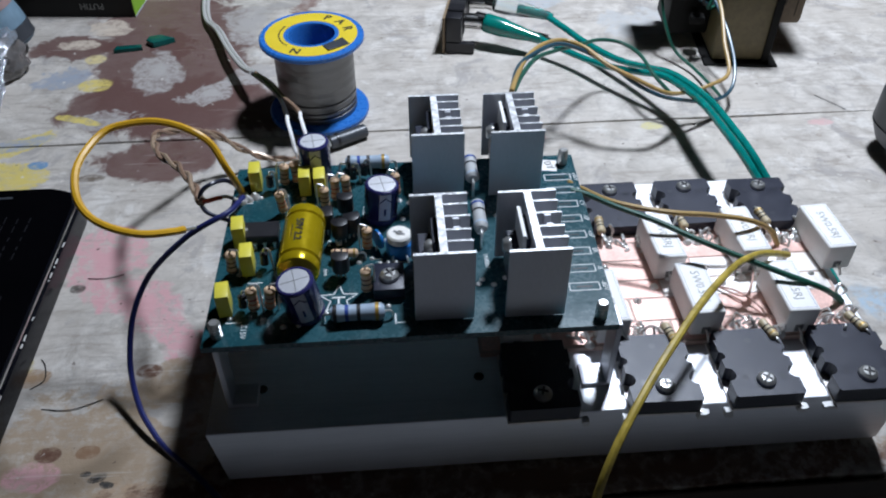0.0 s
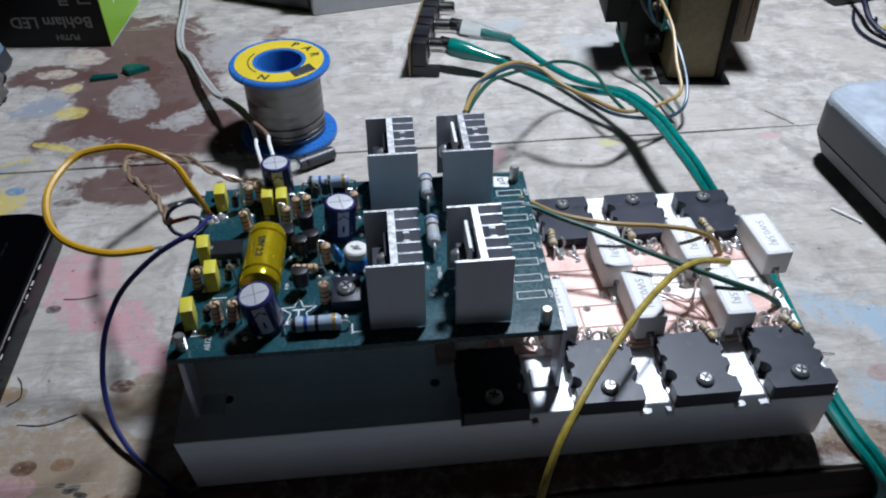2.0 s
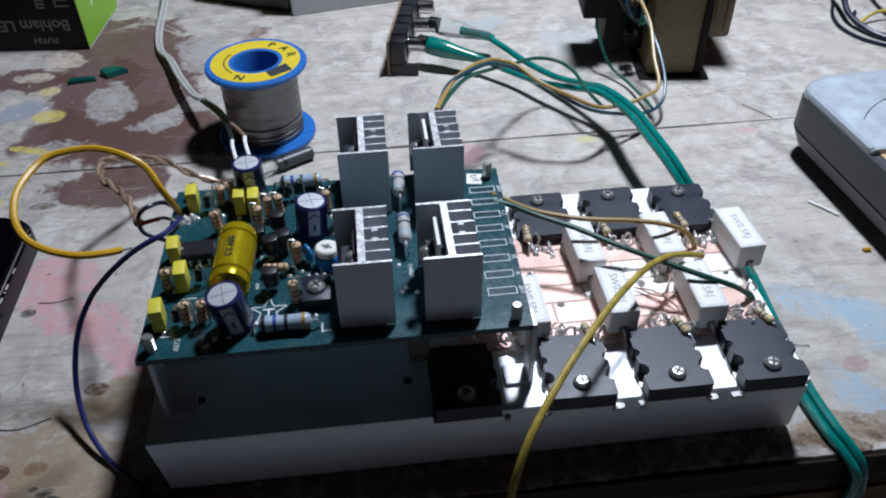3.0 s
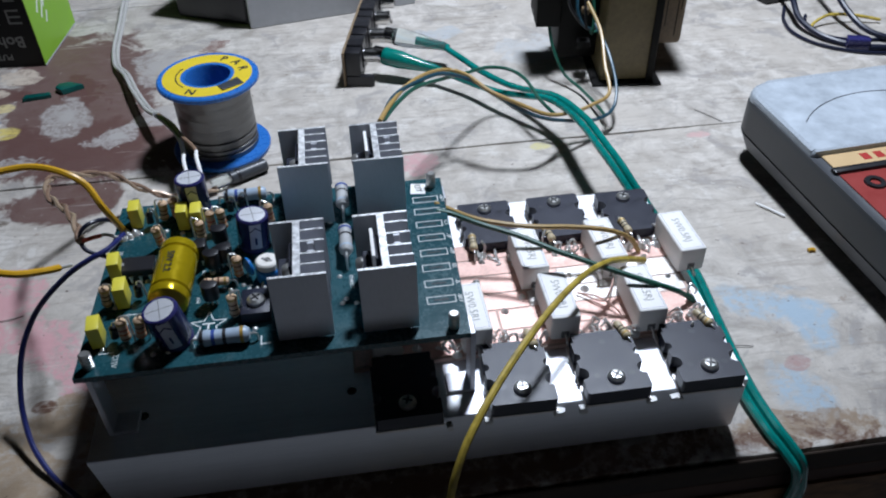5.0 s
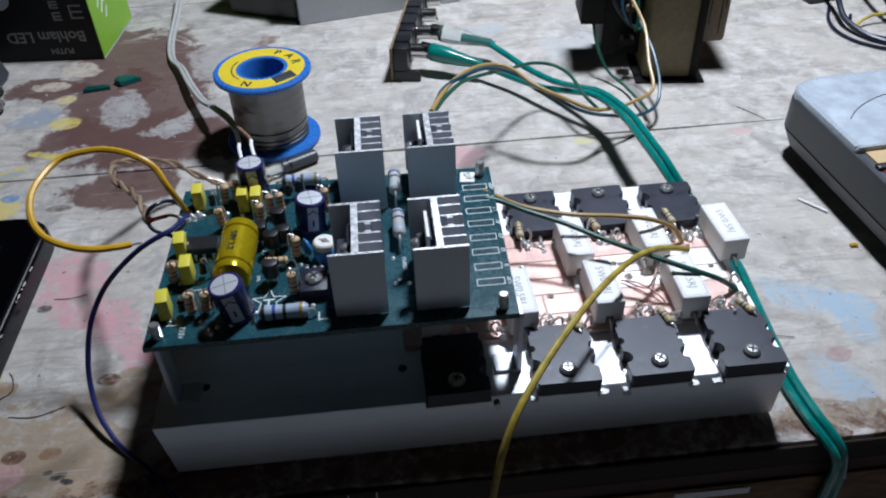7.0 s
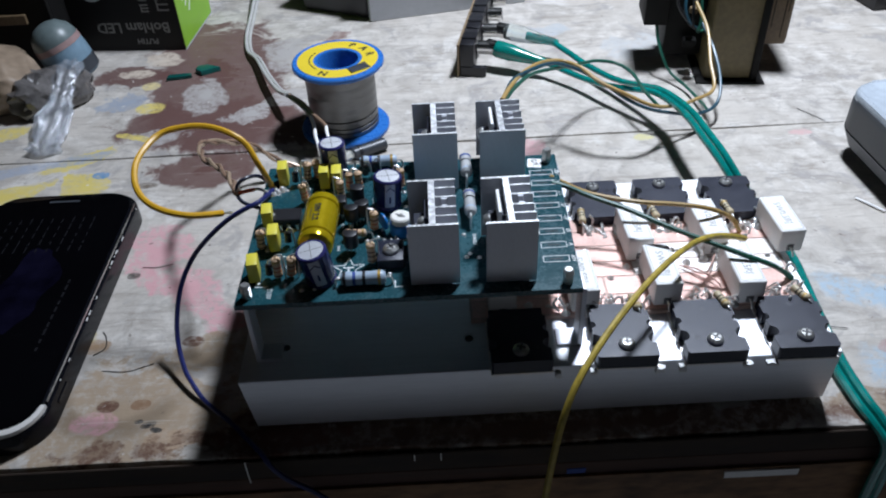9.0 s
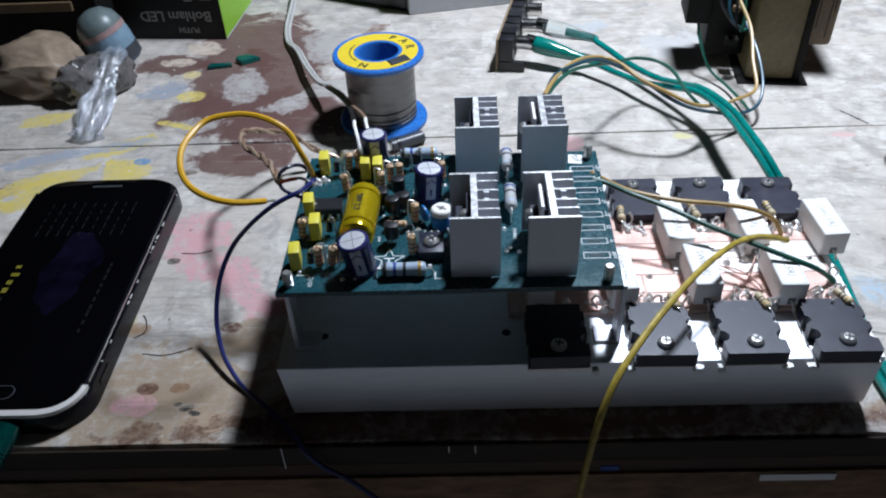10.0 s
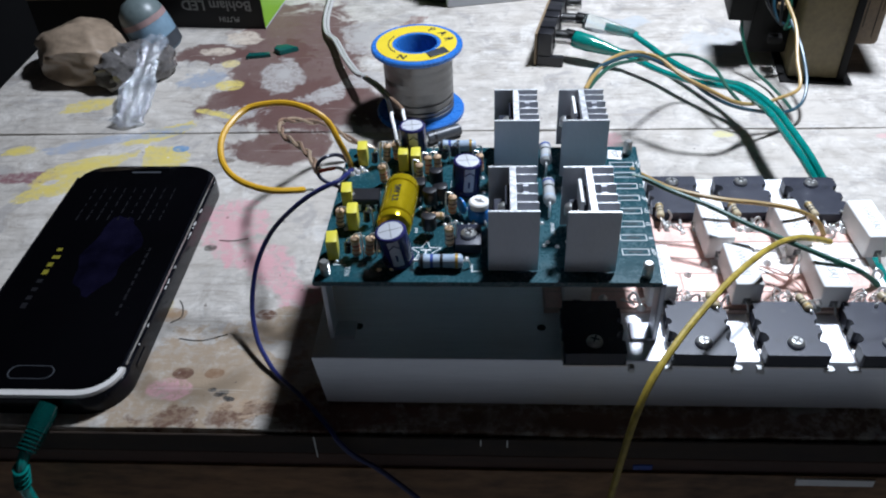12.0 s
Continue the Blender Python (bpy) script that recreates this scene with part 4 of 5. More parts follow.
cable("blue_wire", [(-101.5, 57.1, 46.0), (-103.9, 48.6, 48.0), (-108.9, 45.8, 47.0), (-114.4, 44.7, 44.0), (-121.4, 44.0, 38.0), (-127.4, 43.7, 31.0), (-131.6, 40.0, 24.0), (-133.7, 35.6, 17.0), (-134.1, 29.8, 10.0), (-131.6, 22.1, 5.0), (-128.0, 16.3, 3.0), (-123.3, 10.6, 1.2), (-115.2, 3.1, 1.1), (-108.6, -4, 1.1), (-104, -9.2, 1.0), (-101, -12, -2), (-97, -12.8, -7), (-90, -13.4, -13), (-80, -16, -22), (-70, -18, -34), (-62, -20, -44)],
      .78, wire_blue, "dark blue wire curving from the board down over the bench edge")
brown_way = [(-110.5, 51.5, 49.0), (-111.7, 53.4, 49.0), (-116.2, 65.0, 46.0), (-123.0, 78.2, 42.0), (-131.0, 90.2, 38.0), (-136.1, 103.8, 34.0), (-136.2, 111.3, 32.0), (-131.2, 120.9, 26.0), (-124.8, 131.1, 18.0), (-116.6, 132.9, 10.0), (-108, 134, 4.5), (-98, 136, 2.2), (-90, 139, 2.2)]
thing("brown_twin_cable", "brownish clear twin cable twisted towards the board", "wire", brown_way[0])
brown = bpy.data.objects["brown_twin_cable"]
for k, sheath in enumerate((wire_brown, wire_copper)):
    line = smooth_line(brown_way, 10)
    pts = []
    for i, p in enumerate(line):
        d = (line[min(i + 1, len(line) - 1)] - line[max(i - 1, 0)]).normalized()
        u = d.orthogonal().normalized()
        a = i * .42 + k * math.pi
        pts.append(p - Vector(brown_way[0]) + (u * math.cos(a) + d.cross(u) * math.sin(a)) * .72)
    part("strand", tube(bm_new(), pts, .68, 7, 1), sheath, brown)
cable("red_lead", [(-111, 51.6, 49.2), (-109.5, 51.2, 49.8), (-107.5, 52, 49.8), (-106, 53, 49.4)], .6, wire_red, "short red lead soldered to a white core")
cable("white_lead", [(-107, 52.4, 49.8), (-105.0, 53.8, 49.0), (-103, 54.4, 47.5), (-101.4, 54.6, 46.2)], .5, wire_white, "short white lead soldered to the board")
cable("black_lead", [(-103.1, 61.5, 46.0), (-105.5, 59.4, 50.0), (-108.3, 55.7, 52.0), (-110.8, 54.1, 51.0), (-111.4, 52.4, 49.0), (-109.6, 49.2, 48.0), (-106.1, 48.1, 46.6), (-102.6, 47.2, 45.8)], .6, wire_navy, "short dark lead curling beside the board")
cable("thick_yellow_wire", [(45.4, 41.9, 29.0), (38.8, 38.6, 33.0), (32.2, 35.2, 36.0), (24.0, 28.8, 39.0), (14.8, 19.6, 41.0), (6.0, 9.7, 42.0), (-2.2, -.3, 42.0), (-8.1, -7.5, 41.0), (-13.1, -13.9, 39.6), (-17.3, -19.2, 37.0), (-20.2, -23, 33), (-22.4, -26, 27), (-24, -28, 18), (-25.5, -29.5, 5), (-27, -31, -16), (-28.5, -33, -42)],
      .92, wire_old_yellow, "soiled yellow wire arching over the transistors", None)
cable("dark_green_wire", [(-14.2, 54.9, 45.0), (-10.0, 53.7, 44.2), (-2.6, 50.7, 42.0), (7.9, 45.9, 40.0), (17.9, 39.8, 38.0), (27.9, 34.6, 36.0), (37.9, 29.7, 34.0), (47.3, 27.1, 31.0), (52.6, 28.0, 27.0), (56.3, 28.4, 23.6)], .8, wire_green, "dark green wire from the board to the copper strips")
cable("tan_wire", [(-14.3, 58.5, 45), (-10.3, 57.7, 43.0), (-3.0, 55.8, 40), (5.0, 53.8, 38.6), (14.5, 51.5, 38.0), (24.6, 51.0, 37.0), (32.9, 50.1, 36.0), (39.7, 50.9, 33.0), (45.3, 52.8, 28.0), (47.9, 51.9, 23.6)], .75, wire_tan, "tan wire from the board to the copper strips")


def twin(name, pts, r, material, label, gap=1.0):
    """Two cores lying side by side."""
    ob = thing(name, label, "cable", pts[0])
    o = Vector(pts[0])
    line = [Vector(p) - o for p in pts]
    for s in (-1, 1):
        shifted = []
        for i, p in enumerate(line):
            d = line[min(i + 1, len(line) - 1)] - line[max(i - 1, 0)]
            side = Vector((d.y, -d.x, 0))
            side = side.normalized() if side.length > 1e-6 else Vector((1, 0, 0))
            shifted.append(p + (side * .96 + Vector((0, 0, .28))) * s * r * gap + Vector((0, 0, .5 * r)))
        part("core", tube(bm_new(), shifted, r, 8, 6), material, ob)
    return ob


main = [(48, 164, 15.5), (52.0, 153.6, 17.0), (53.6, 132.5, 21.5), (55.3, 114.5, 22), (57.6, 102, 20.5), (61, 93.5, 16), (66.6, 85.5, 8.5), (71, 76, 3.4), (72.9, 60.7, 2.2), (71, 36.5, 2.2), (69.6, 13.1, 2.2), (70.6, -1.8, 2.0), (72.2, -8.3, 1.2), (74.6, -12.5, -2), (75.6, -13.8, -7), (75.8, -14.5, -16), (75.6, -15, -40), (76, -15.2, -70)]
for s, lead in ((1, [(13.5, 228.5, 9.4), (20.3, 218.2, 8.0), (26.6, 207.5, 7.0), (36.3, 190.2, 8.0), (44.8, 174.4, 12.5)]), (-1, [(7.2, 210.4, 7.8), (19.5, 197.4, 7.0), (29.8, 183.4, 9.0), (41.0, 170.0, 13.0)])):
    run = []
    for k, p in enumerate(main):
        d = Vector(main[min(k + 1, len(main) - 1)]) - Vector(main[max(k - 1, 0)])
        side = Vector((d.y, -d.x, 0)).normalized() if abs(d.x) + abs(d.y) > .6 else Vector((-1, 0, 0))
        run.append(tuple(Vector(p) - side * s * 1.42 + Vector((0, 0, .35 * s))))
    tagged(cable("teal_cable", lead + run, 1.42, wire_teal, "shiny teal cable from a plug, running past the heatsink", None, 9, "cable"), group="teal cables")


cable("thin_yellow_wire", [(-27.3, 81.6, 60.0), (-23.0, 97.7, 56.0), (-16.5, 118.9, 50.0), (-7.4, 138.3, 44.0), (3.8, 158.0, 35.0), (11.5, 153.7, 34.0), (18.7, 145.6, 31.0), (29.0, 141.2, 27.0), (41.0, 141.0, 21.0), (54.0, 152.0, 14.0), (63.4, 154.5, 15.2), (73.4, 162, 16), (75, 176, 22.0), (77, 192.1, 30.0), (74.0, 204.2, 38.0)], .8, wire_tan, "thin yellow wire arching to the transformer")
cable("thin_green_wire", [(-26.1, 84.8, 58.0), (-21.0, 100.9, 54.0), (-12.2, 123.7, 47.0), (-0.3, 145.0, 38.0), (11.3, 162.9, 30.0), (23.5, 178.0, 24.0), (33.8, 180.4, 21.0), (39.4, 172.1, 20.0), (42.8, 159.9, 17.0), (48.8, 153.6, 12.0)], .75, wire_green, "thin dark green wire arching over the bench")
cable("thin_blue_wire", [(-26.6, 85.5, 58.0), (-21.4, 105.8, 54.0), (-13.0, 124.8, 48.0), (-0.2, 145.6, 40.0), (11.5, 152.4, 33.0), (21.0, 144.8, 30.0), (29.2, 141.2, 25.0), (38.0, 139.2, 21.0), (49.2, 145.0, 15.0), (64.5, 152.8, 9.0), (75, 160, 9), (79.5, 171, 14.0), (80.5, 188, 21.0), (77.5, 201, 29)], .75, wire_steel_blue, "thin blue wire arching to the transformer")
cable("thin_teal_wire", [(60, 216, 24.0), (60.5, 208, 16.0), (64.6, 200.7, 6.0), (70.3, 188.9, 3.0), (72.5, 172.0, 4.0), (73, 163, 4.6)], .7, wire_green, "thin teal wire hanging from the transformer")
twin("white_twin_cable", [(-149.0, 330, 14), (-149.7, 315.7, 10.0), (-150.0, 293.3, 5.0), (-150.1, 272.7, 1.6), (-146.4, 253.3, 1.6), (-139.3, 238.2, 4.0), (-131.1, 215.6, 6.0), (-122.4, 195.3, 8.0), (-116.5, 184, 11.4)], .95, wire_white, "white two-core cable crossing the maroon paint")
for n, pts in ((0, [(-117.3, 184.6, 11.2), (-109.4, 168, 15.6), (-103, 153.5, 18.2), (-99.8, 142.0, 19.6), (-98.6, 136, 20.6)]), (1, [(-115.7, 183.6, 11.8), (-107.4, 167, 16.4), (-101.2, 152, 19), (-96.5, 143.1, 20.2), (-94, 137, 21.2)])):
    cable("split_core", pts, .85, wire_brown if n else wire_black, "dark split core of the two-core cable")
    e = pts[-1]
    cable("white_core_tip", [e, (e[0] + .8, e[1] - 6, e[2] + 1.2), (e[0] + 2.4, e[1] - 13, e[2] + .6), (e[0] + 3.6, e[1] - 17, e[2] - 4)], .7, ceramic, "white inner core ending behind the board", 2)

# ---- solder reel ----
reel = thing("solder_reel", "blue plastic reel of solder wire with a yellow label", "reel", (-90.2, 172.5, 0))
R, Hh = 20.0, 33.8
part("lower_flange", turn(bm_new(), [(9.6, 0), (R - .6, 0), (R, .6), (R, 1.8), (R - .6, 2.4), (9.6, 2.4)], 56), reel_blue, reel)
part("upper_flange", turn(bm_new(), [(9.6, Hh - 2.4), (R - .6, Hh - 2.4), (R, Hh - 1.8), (R, Hh - .6), (R - .6, Hh), (9.6, Hh)], 56), reel_blue, reel)
part("hub", turn(bm_new(), [(9.55, Hh + .02), (9.0, Hh + .02), (8.6, Hh - 1), (8.6, 1), (9.0, -.0), (9.55, 0)], 40), reel_blue, reel)
bm = bm_new()
prof = [(9.7, 2.45)]
turns = 26
for k in range(turns):
    z = 2.5 + (Hh - 5) * k / turns
    rr = 15.3 - (.6 if k in (2, 4, 7) else 0) + .05 * math.sin(k * 1.7)
    prof += [(rr, z + .12), (rr + .04, z + .55), (rr, z + .98)]
turn(bm, prof + [(9.7, Hh - 2.45)], 56)
part("solder_winding", bm, solder_metal, reel, "grey metallic solder wire winding")
label = part("label", turn(bm_new(), [(10.6, Hh + .03), (10.6, Hh + .12), (17.6, Hh + .12), (17.6, Hh + .03)], 56), label_yellow, reel, "round yellow paper label")
part("torn_patch", moved(jitter(box(bm_new(), -4.6, 4.6, -2.8, 2.8, 0, .25, .2), .8, .3), 9.5, -9.4, Hh + .1, 0, 0, 35), meter_grey, label, "dark torn patch")
for k, ch in enumerate("PARN"):
    a = (66, 40, 14, -112)[k]
    bm = moved(lettering(ch, 5.2, .03, .16), 0, 14.1, Hh + .13, 0, 0, 0)
    bmesh.ops.transform(bm, matrix=pose(0, 0, 0, 0, 0, a - 90), verts=bm.verts)
    part("lettering", bm, ink_black, label)
for k in range(9):
    a = 150 + k * 9
    bm = box(bm_new(), -.8, .8, 12, 12.6, Hh + .12, Hh + .16)
    bmesh.ops.transform(bm, matrix=pose(0, 0, 0, 0, 0, a - 90), verts=bm.verts)
    part("print_bar", bm, ink_black, label)
clip = thing("cable_connector", "grey cylindrical cable connector lying beside the solder reel", "connector", (-82.5, 146, 0))
part("barrel", rod(bm_new(), (-3, -2, 2.8), (11, 6, 2.8), 2.7, 20, .5), meter_grey, clip)
part("collar", rod(bm_new(), (-9.5, -5.7, 2.9), (-3, -2, 2.9), 2.2, 18, .4), plug_clear, clip, "clear plastic collar")
part("grip_ring", rod(bm_new(), (-.6, -.6, 2.8), (.8, .2, 2.8), 2.95, 20, .3), black_plastic, clip)

# ---- analogue multimeter ----
meter = thing("multimeter", "grey analogue multimeter with a cloudy dial window", "multimeter", (116.8, 137.6, 0), 4.5)


def rounded(x0, x1, y0, y1, r, k=6, front=None):
    pts = []
    q = r if front is None else front
    for cx, cy, a0, r in ((x1 - q, y0 + q, -90, q), (x1 - r, y1 - r, 0, r), (x0 + r, y1 - r, 90, r), (x0 + q, y0 + q, 180, q)):
        pts += [(cx + r * math.cos(radians(a0 + 90 * i / k)), cy + r * math.sin(radians(a0 + 90 * i / k))) for i in range(k + 1)]
    return pts


def case_half(x0, x1, y0, y1, z0, z1, r, lean, bevel, front=None):
    bm = prism(bm_new(), rounded(x0, x1, y0, y1, r, 6, front), z0, z1)
    for v in bm.verts:
        f = (v.co.z - z0) / (z1 - z0)
        v.co.x += lean * (1 - f) * (1 if v.co.x < (x0 + x1) / 2 else -1)
        v.co.y += lean * (1 - f) * (1 if v.co.y < (y0 + y1) / 2 else -1)
    cap = max(bm.faces, key=lambda f: f.calc_center_median().z)
    if bevel:
        bmesh.ops.bevel(bm, geom=list(cap.edges), offset=bevel, segments=3, profile=.5, affect="EDGES")
    return bm


part("lower_shell", case_half(0, 84, -122, 0, 6.2, 12.6, 12, 2.2, 0), meter_grey, meter)
for x, y in ((13, -12), (71, -12), (13, -110), (71, -110)):
    part("rubber_foot", turn(bm_new(), [(0, 0), (4.2, 0), (4.6, .5), (5, 6.19), (0, 6.19)], 20), black_plastic, meter, "", (x, y, 0))
part("seam", case_half(.5, 83.5, -121.5, -.5, 12.6, 13.4, 12, 0, 0), black_plastic, meter)
part("upper_shell", case_half(0, 84, -122, 0, 13.4, 27, 12, 0, 2.6), meter_grey, meter, "grey upper shell with rounded edges")
window = part("dial_window", case_half(.5, 83.5, -51, -.7, 26.2, 29.2, 11.5, -.2, 1.6, 1.2), meter_light, meter, "cloudy scratched plastic dial window")
part("dial_card", prism(bm_new(), rounded(2.4, 81.6, -49.8, -2.6, 10, 6, 1), 29.16, 29.24), dial_paper, window, "pale dial card")
bm = bm_new()
arc = [(42 + 44 * math.cos(radians(a)), -62 + 44 * math.sin(radians(a)), 29.24) for a in range(38, 143, 5)]
tube(bm, arc, .22, 5, 2)
part("scale_arc", bm, meter_grey, window)
part("name_strip", box(bm_new(), 4, 80, -59.5, -51.5, 27.0, 27.6, .15), paper_tan, meter, "tan name strip")
for k in range(9):
    part("print_bar", box(bm_new(), 17 + k * 5.2, 20.2 + k * 5.2, -57.2, -53.4, 27.58, 27.66), band_red, meter)
part("step", box(bm_new(), 2, 82, -62.8, -59.6, 26.6, 28.6, .8, 2), black_plastic, meter)
panel = part("switch_panel", box(bm_new(), 3.5, 80.5, -118, -63, 26.9, 27.5, .2), meter_red, meter, "dull red switch panel")
for x, y in ((12, -70), (72, -70), (14, -110), (70, -110), (42, -110)):
    part("socket", turn(bm_new(), [(1.8, .05), (1.8, .8), (3.4, .8), (3.6, .05)], 20), black_plastic, panel, "", (x, y, 27.45))
part("switch_knob", turn(bm_new(), [(14, 0), (13.6, 3), (12, 4.4), (0, 4.6)], 40), black_plastic, panel, "", (42, -88, 27.5))

lead_coil = thing("test_lead", "dark navy test leads looped behind the multimeter", "test lead", (212, 214, 0))
for r, pts in ((1.5, [(192, 282, 15), (188, 254, 10), (186, 239, 5), (190, 225, 2.4), (198, 215, 1.6), (210, 208, 1.6), (228, 205, 1.6)]),
               (1.5, [(211, 280, 20), (208, 252, 15), (209, 235, 9), (213, 223, 4.5), (222, 215, 2.4), (238, 211, 1.6)]),
               (.9, [(190, 262, 1), (182, 246, 1), (180, 231, 1), (186, 217, 1), (201, 206, 1), (222, 200, 1)]),
               (.9, [(196, 250, 1), (190, 238, 1), (193, 227, 1), (204, 219, 1), (226, 216, 1)])):
    part("lead_turn", tube(bm_new(), [Vector(p) - Vector((198, 214, 0)) for p in pts], r, 8, 6), wire_navy, lead_coil)
part("lead_plug", moved(box(bm_new(), -5, 6, -3, 3, .1, 5.6, .9, 2), 5, -2, 0, 0, 0, -18), blue_sleeve, lead_coil, "dark blue moulded plug")
cable("yellow_clip_lead", [(203, 232, 1.2), (208, 237, 3), (217, 240, 5), (230, 240, 4), (244, 236, 2)], .8, wire_old_yellow, "yellow lead among the coiled test leads")

# ---- transformer ----
trafo = thing("transformer", "old brown paper-wrapped mains transformer standing on end", "transformer", (80, 199, 0), -7)
part("coil_wrap", jitter(box(bm_new(), 1.5, 25, .5, 33, 1, 55, 1.6, 3), .5, .09), core_brown, trafo, "brown varnished paper wrap")
part("wrap_edge", jitter(box(bm_new(), 23.2, 26.6, -.6, 34, .4, 56, .5, 2), .35, .08), core_dark, trafo)
core = part("core", jitter(box(bm_new(), 26.8, 41, 12, 44, 13, 58, 2.4, 2), .5, .06), core_tan, trafo, "tan lacquered iron core")
for k, low in ((0, 15), (2, 22), (5, 17), (6, 30)):
    part("lamination", jitter(box(bm_new(), 28 + k * 1.7, 28.4 + k * 1.7, 11.8, 30, low, 57, .1), .3, .1), core_dark, core)
part("side_frame", box(bm_new(), -28, -17, 12, 36, 23, 60, .6, 2), core_dark, trafo, "black steel side frame")
part("inner_core", jitter(box(bm_new(), -16.9, 1.2, 15, 40, 6, 56, 1, 2), .9, .12), core_dark, trafo, "dark laminated core")
# Tape given the dark steel colour so it sinks into the transformer's shade.
part("tape", jitter(box(bm_new(), -9, -2.5, 7, 12.5, 14, 18, 1, 2), .5, .2), core_dark, trafo, "scrap of insulating tape, coloured black to match the shade")
part("tape", jitter(box(bm_new(), -8, -4, 8, 12.5, 30, 33, 1, 2), .6, .3), core_tan, trafo, "scrap of tan tape")
part("base_plate", box(bm_new(), -2, 30, -3.5, 36, 0, .9, .2), core_dark, trafo)
for k, c in enumerate((wire_black, wire_steel_blue, wire_black, wire_green)):
    part("tail_wire", tube(bm_new(), [(-13 + k * 3, 10, 44), (-15 + k * 4, 4, 38 - k * 3), (-10 + k * 2, 3, 30 - k * 2), (-5 + k * 2, 7, 24)], .7, 6, 5), c, trafo)

# ---- socket strip with plugs ----
jack = thing("socket_strip", "strip of black phono sockets on a thin brown board", "socket strip", (-36.4, 217, 0), -12)
part("backing_board", box(bm_new(), -.3, .8, -1, 84, 0, 17, .1), phenolic, jack, "thin brown phenolic board")
for k, y in enumerate((9.5, 30, 50.5, 71)):
    housing = part("socket", box(box(bm_new(), .9, 8.0, y - 9.6, y + 9.6, 3, 17, .5, 2), 1, 8.6, y - 3.2, y + 3.2, 6, 18, .4), black_plastic, jack, "black moulded socket")
    part("barrel", rod(bm_new(), (8.5, y, 11.5), (16, y, 11.5), 3.5, 22, .3), chrome, housing, "nickel-plated barrel")
    part("bore", rod(bm_new(), (15.8, y, 11.5), (16.1, y, 11.5), 2.3, 18), black_plastic, housing)
part("foot", box(bm_new(), 1, 14, -.5, 2.4, 0, 5.4, .4), black_plastic, jack)


def plug(name, start, direction, material, label, cable_r):
    d = Vector(direction).normalized()
    q = d.to_track_quat("Z", "Y").to_matrix().to_4x4()
    ob = thing(name, label, "plug", start)
    part("ring", turn(bm_new(), [(2.4, -5), (3.8, -5), (3.9, -.5), (3.2, 0)], 24, q), chrome, ob, "bright metal ring")
    part("sleeve", turn(bm_new(), [(3.4, -.2), (4.1, 0), (4.3, 1), (4.2, 8), (3.7, 11), (3.3, 15), (2.4, 21), (cable_r + .5, 26), (cable_r + .1, 26.4)], 24, q), material, ob)
    part("cable_end", tube(bm_new(), [d * 11, d * 17, d * 24, d * 28], cable_r, 10, 3), wire_teal, ob)
    tagged(ob, group="phono plugs")


plug("phono_plug", (-16.8, 222.4, 11.2), (1, -.5, -.14), plug_teal, "teal translucent phono plug pushed into a socket", 1.6)
plug("phono_plug", (-9.8, 241.6, 11.4), (1, -.5, -.08), plug_clear, "clear phono plug pushed into a socket", 1.6)

# ---- bulb carton, grey box, black box ----
def frame_bars(w, h):
    """Blocky unreadable print: three level strokes joined by an upright one."""
    bm = box(bm_new(), -w, -w + .9, 0, .06, -h, h)
    for z in (-h, -.45, h - .9):
        box(bm, -w + .91, w, 0, .06, z, z + .9)
    return bm


carton = thing("bulb_carton", "black and lime green light bulb carton lying upside down", "carton", (-183, 263.5, 0), -5)
part("carton_body", box(bm_new(), -70, -.05, 0, 50, 0, 62, .3), card_black, carton, "black printed card")
part("green_side", box(bm_new(), -.04, .12, .2, 49.8, .2, 61.8), card_green, carton, "lime green printed side")
for k, (y, z, n) in enumerate(((13, 27, 9), (17, 24, 11), (21, 26, 7), (19, 18, 6), (9, 40, 8), (13, 44, 6), (28, 36, 8), (32, 40, 7))):
    part("print_bar", moved(box(bm_new(), -.06, .06, -n / 2, n / 2, -.6, .6), .16, y, z, 50, 0, 0), silk, carton)
part("pale_fold", box(bm_new(), -.2, .25, .3, 49.7, .05, .9, .05), card_grey, carton)
for text, size, x, z in (("Bohlam LED", 8.0, -26, 13.5), ("PUTIH", 4.2, -20, 5.6)):
    bm = moved(lettering(text, size, .05, size * .018), x, -.06, z, 90, 180, 0)
    part("lettering", bm, print_grey, carton, "", (0, 0, 0))
for x, z, w, h in ((-7, 26, 3.2, 3.6), (-6.5, 37, 2.6, 3.4), (-6.5, 46, 2.6, 3.4), (-17, 24, 2.2, 2.2), (-17, 30, 2.2, 2.0), (-17, 36, 2.2, 2.4), (-18, 44, 2.4, 2.4)):
    part("print_bar", frame_bars(w, h), print_grey, carton, "", (x, -.08, z))
part("blue_disc", turn(bm_new(), [(0, .05), (6.2, .05), (6.2, 0)], 24, pose(-44, -.03, 34, 90, 0, 0)), dial_paper, carton, "pale blue printed disc")
random.seed(4)
for i in range(9):
    for k in range(4):
        s = .5 + .12 * i
        part("print_dot", turn(bm_new(), [(0, .03), (.9 * s * .6, .03), (.9 * s * .6, 0)], 10, pose(-64 + i * 3.2, -.05, 36 + k * 3.4, 90, 0, 0)), card_green if k % 2 else dial_paper, carton)
grey_box = thing("grey_box", "plain pale grey cardboard box at the back of the bench", "box", (-83, 288, 0), 11)
part("box_body", box(bm_new(), 0, 92, 0, 60, 0, 46, .5), card_grey, grey_box)
part("lid_edge", box(bm_new(), -.4, 92.4, -.4, 60.4, 38, 46.6, .4), card_grey, grey_box)
black_box = thing("black_box", "small matte black plastic case beside the grey box", "case", (-124, 311, 0), -26)
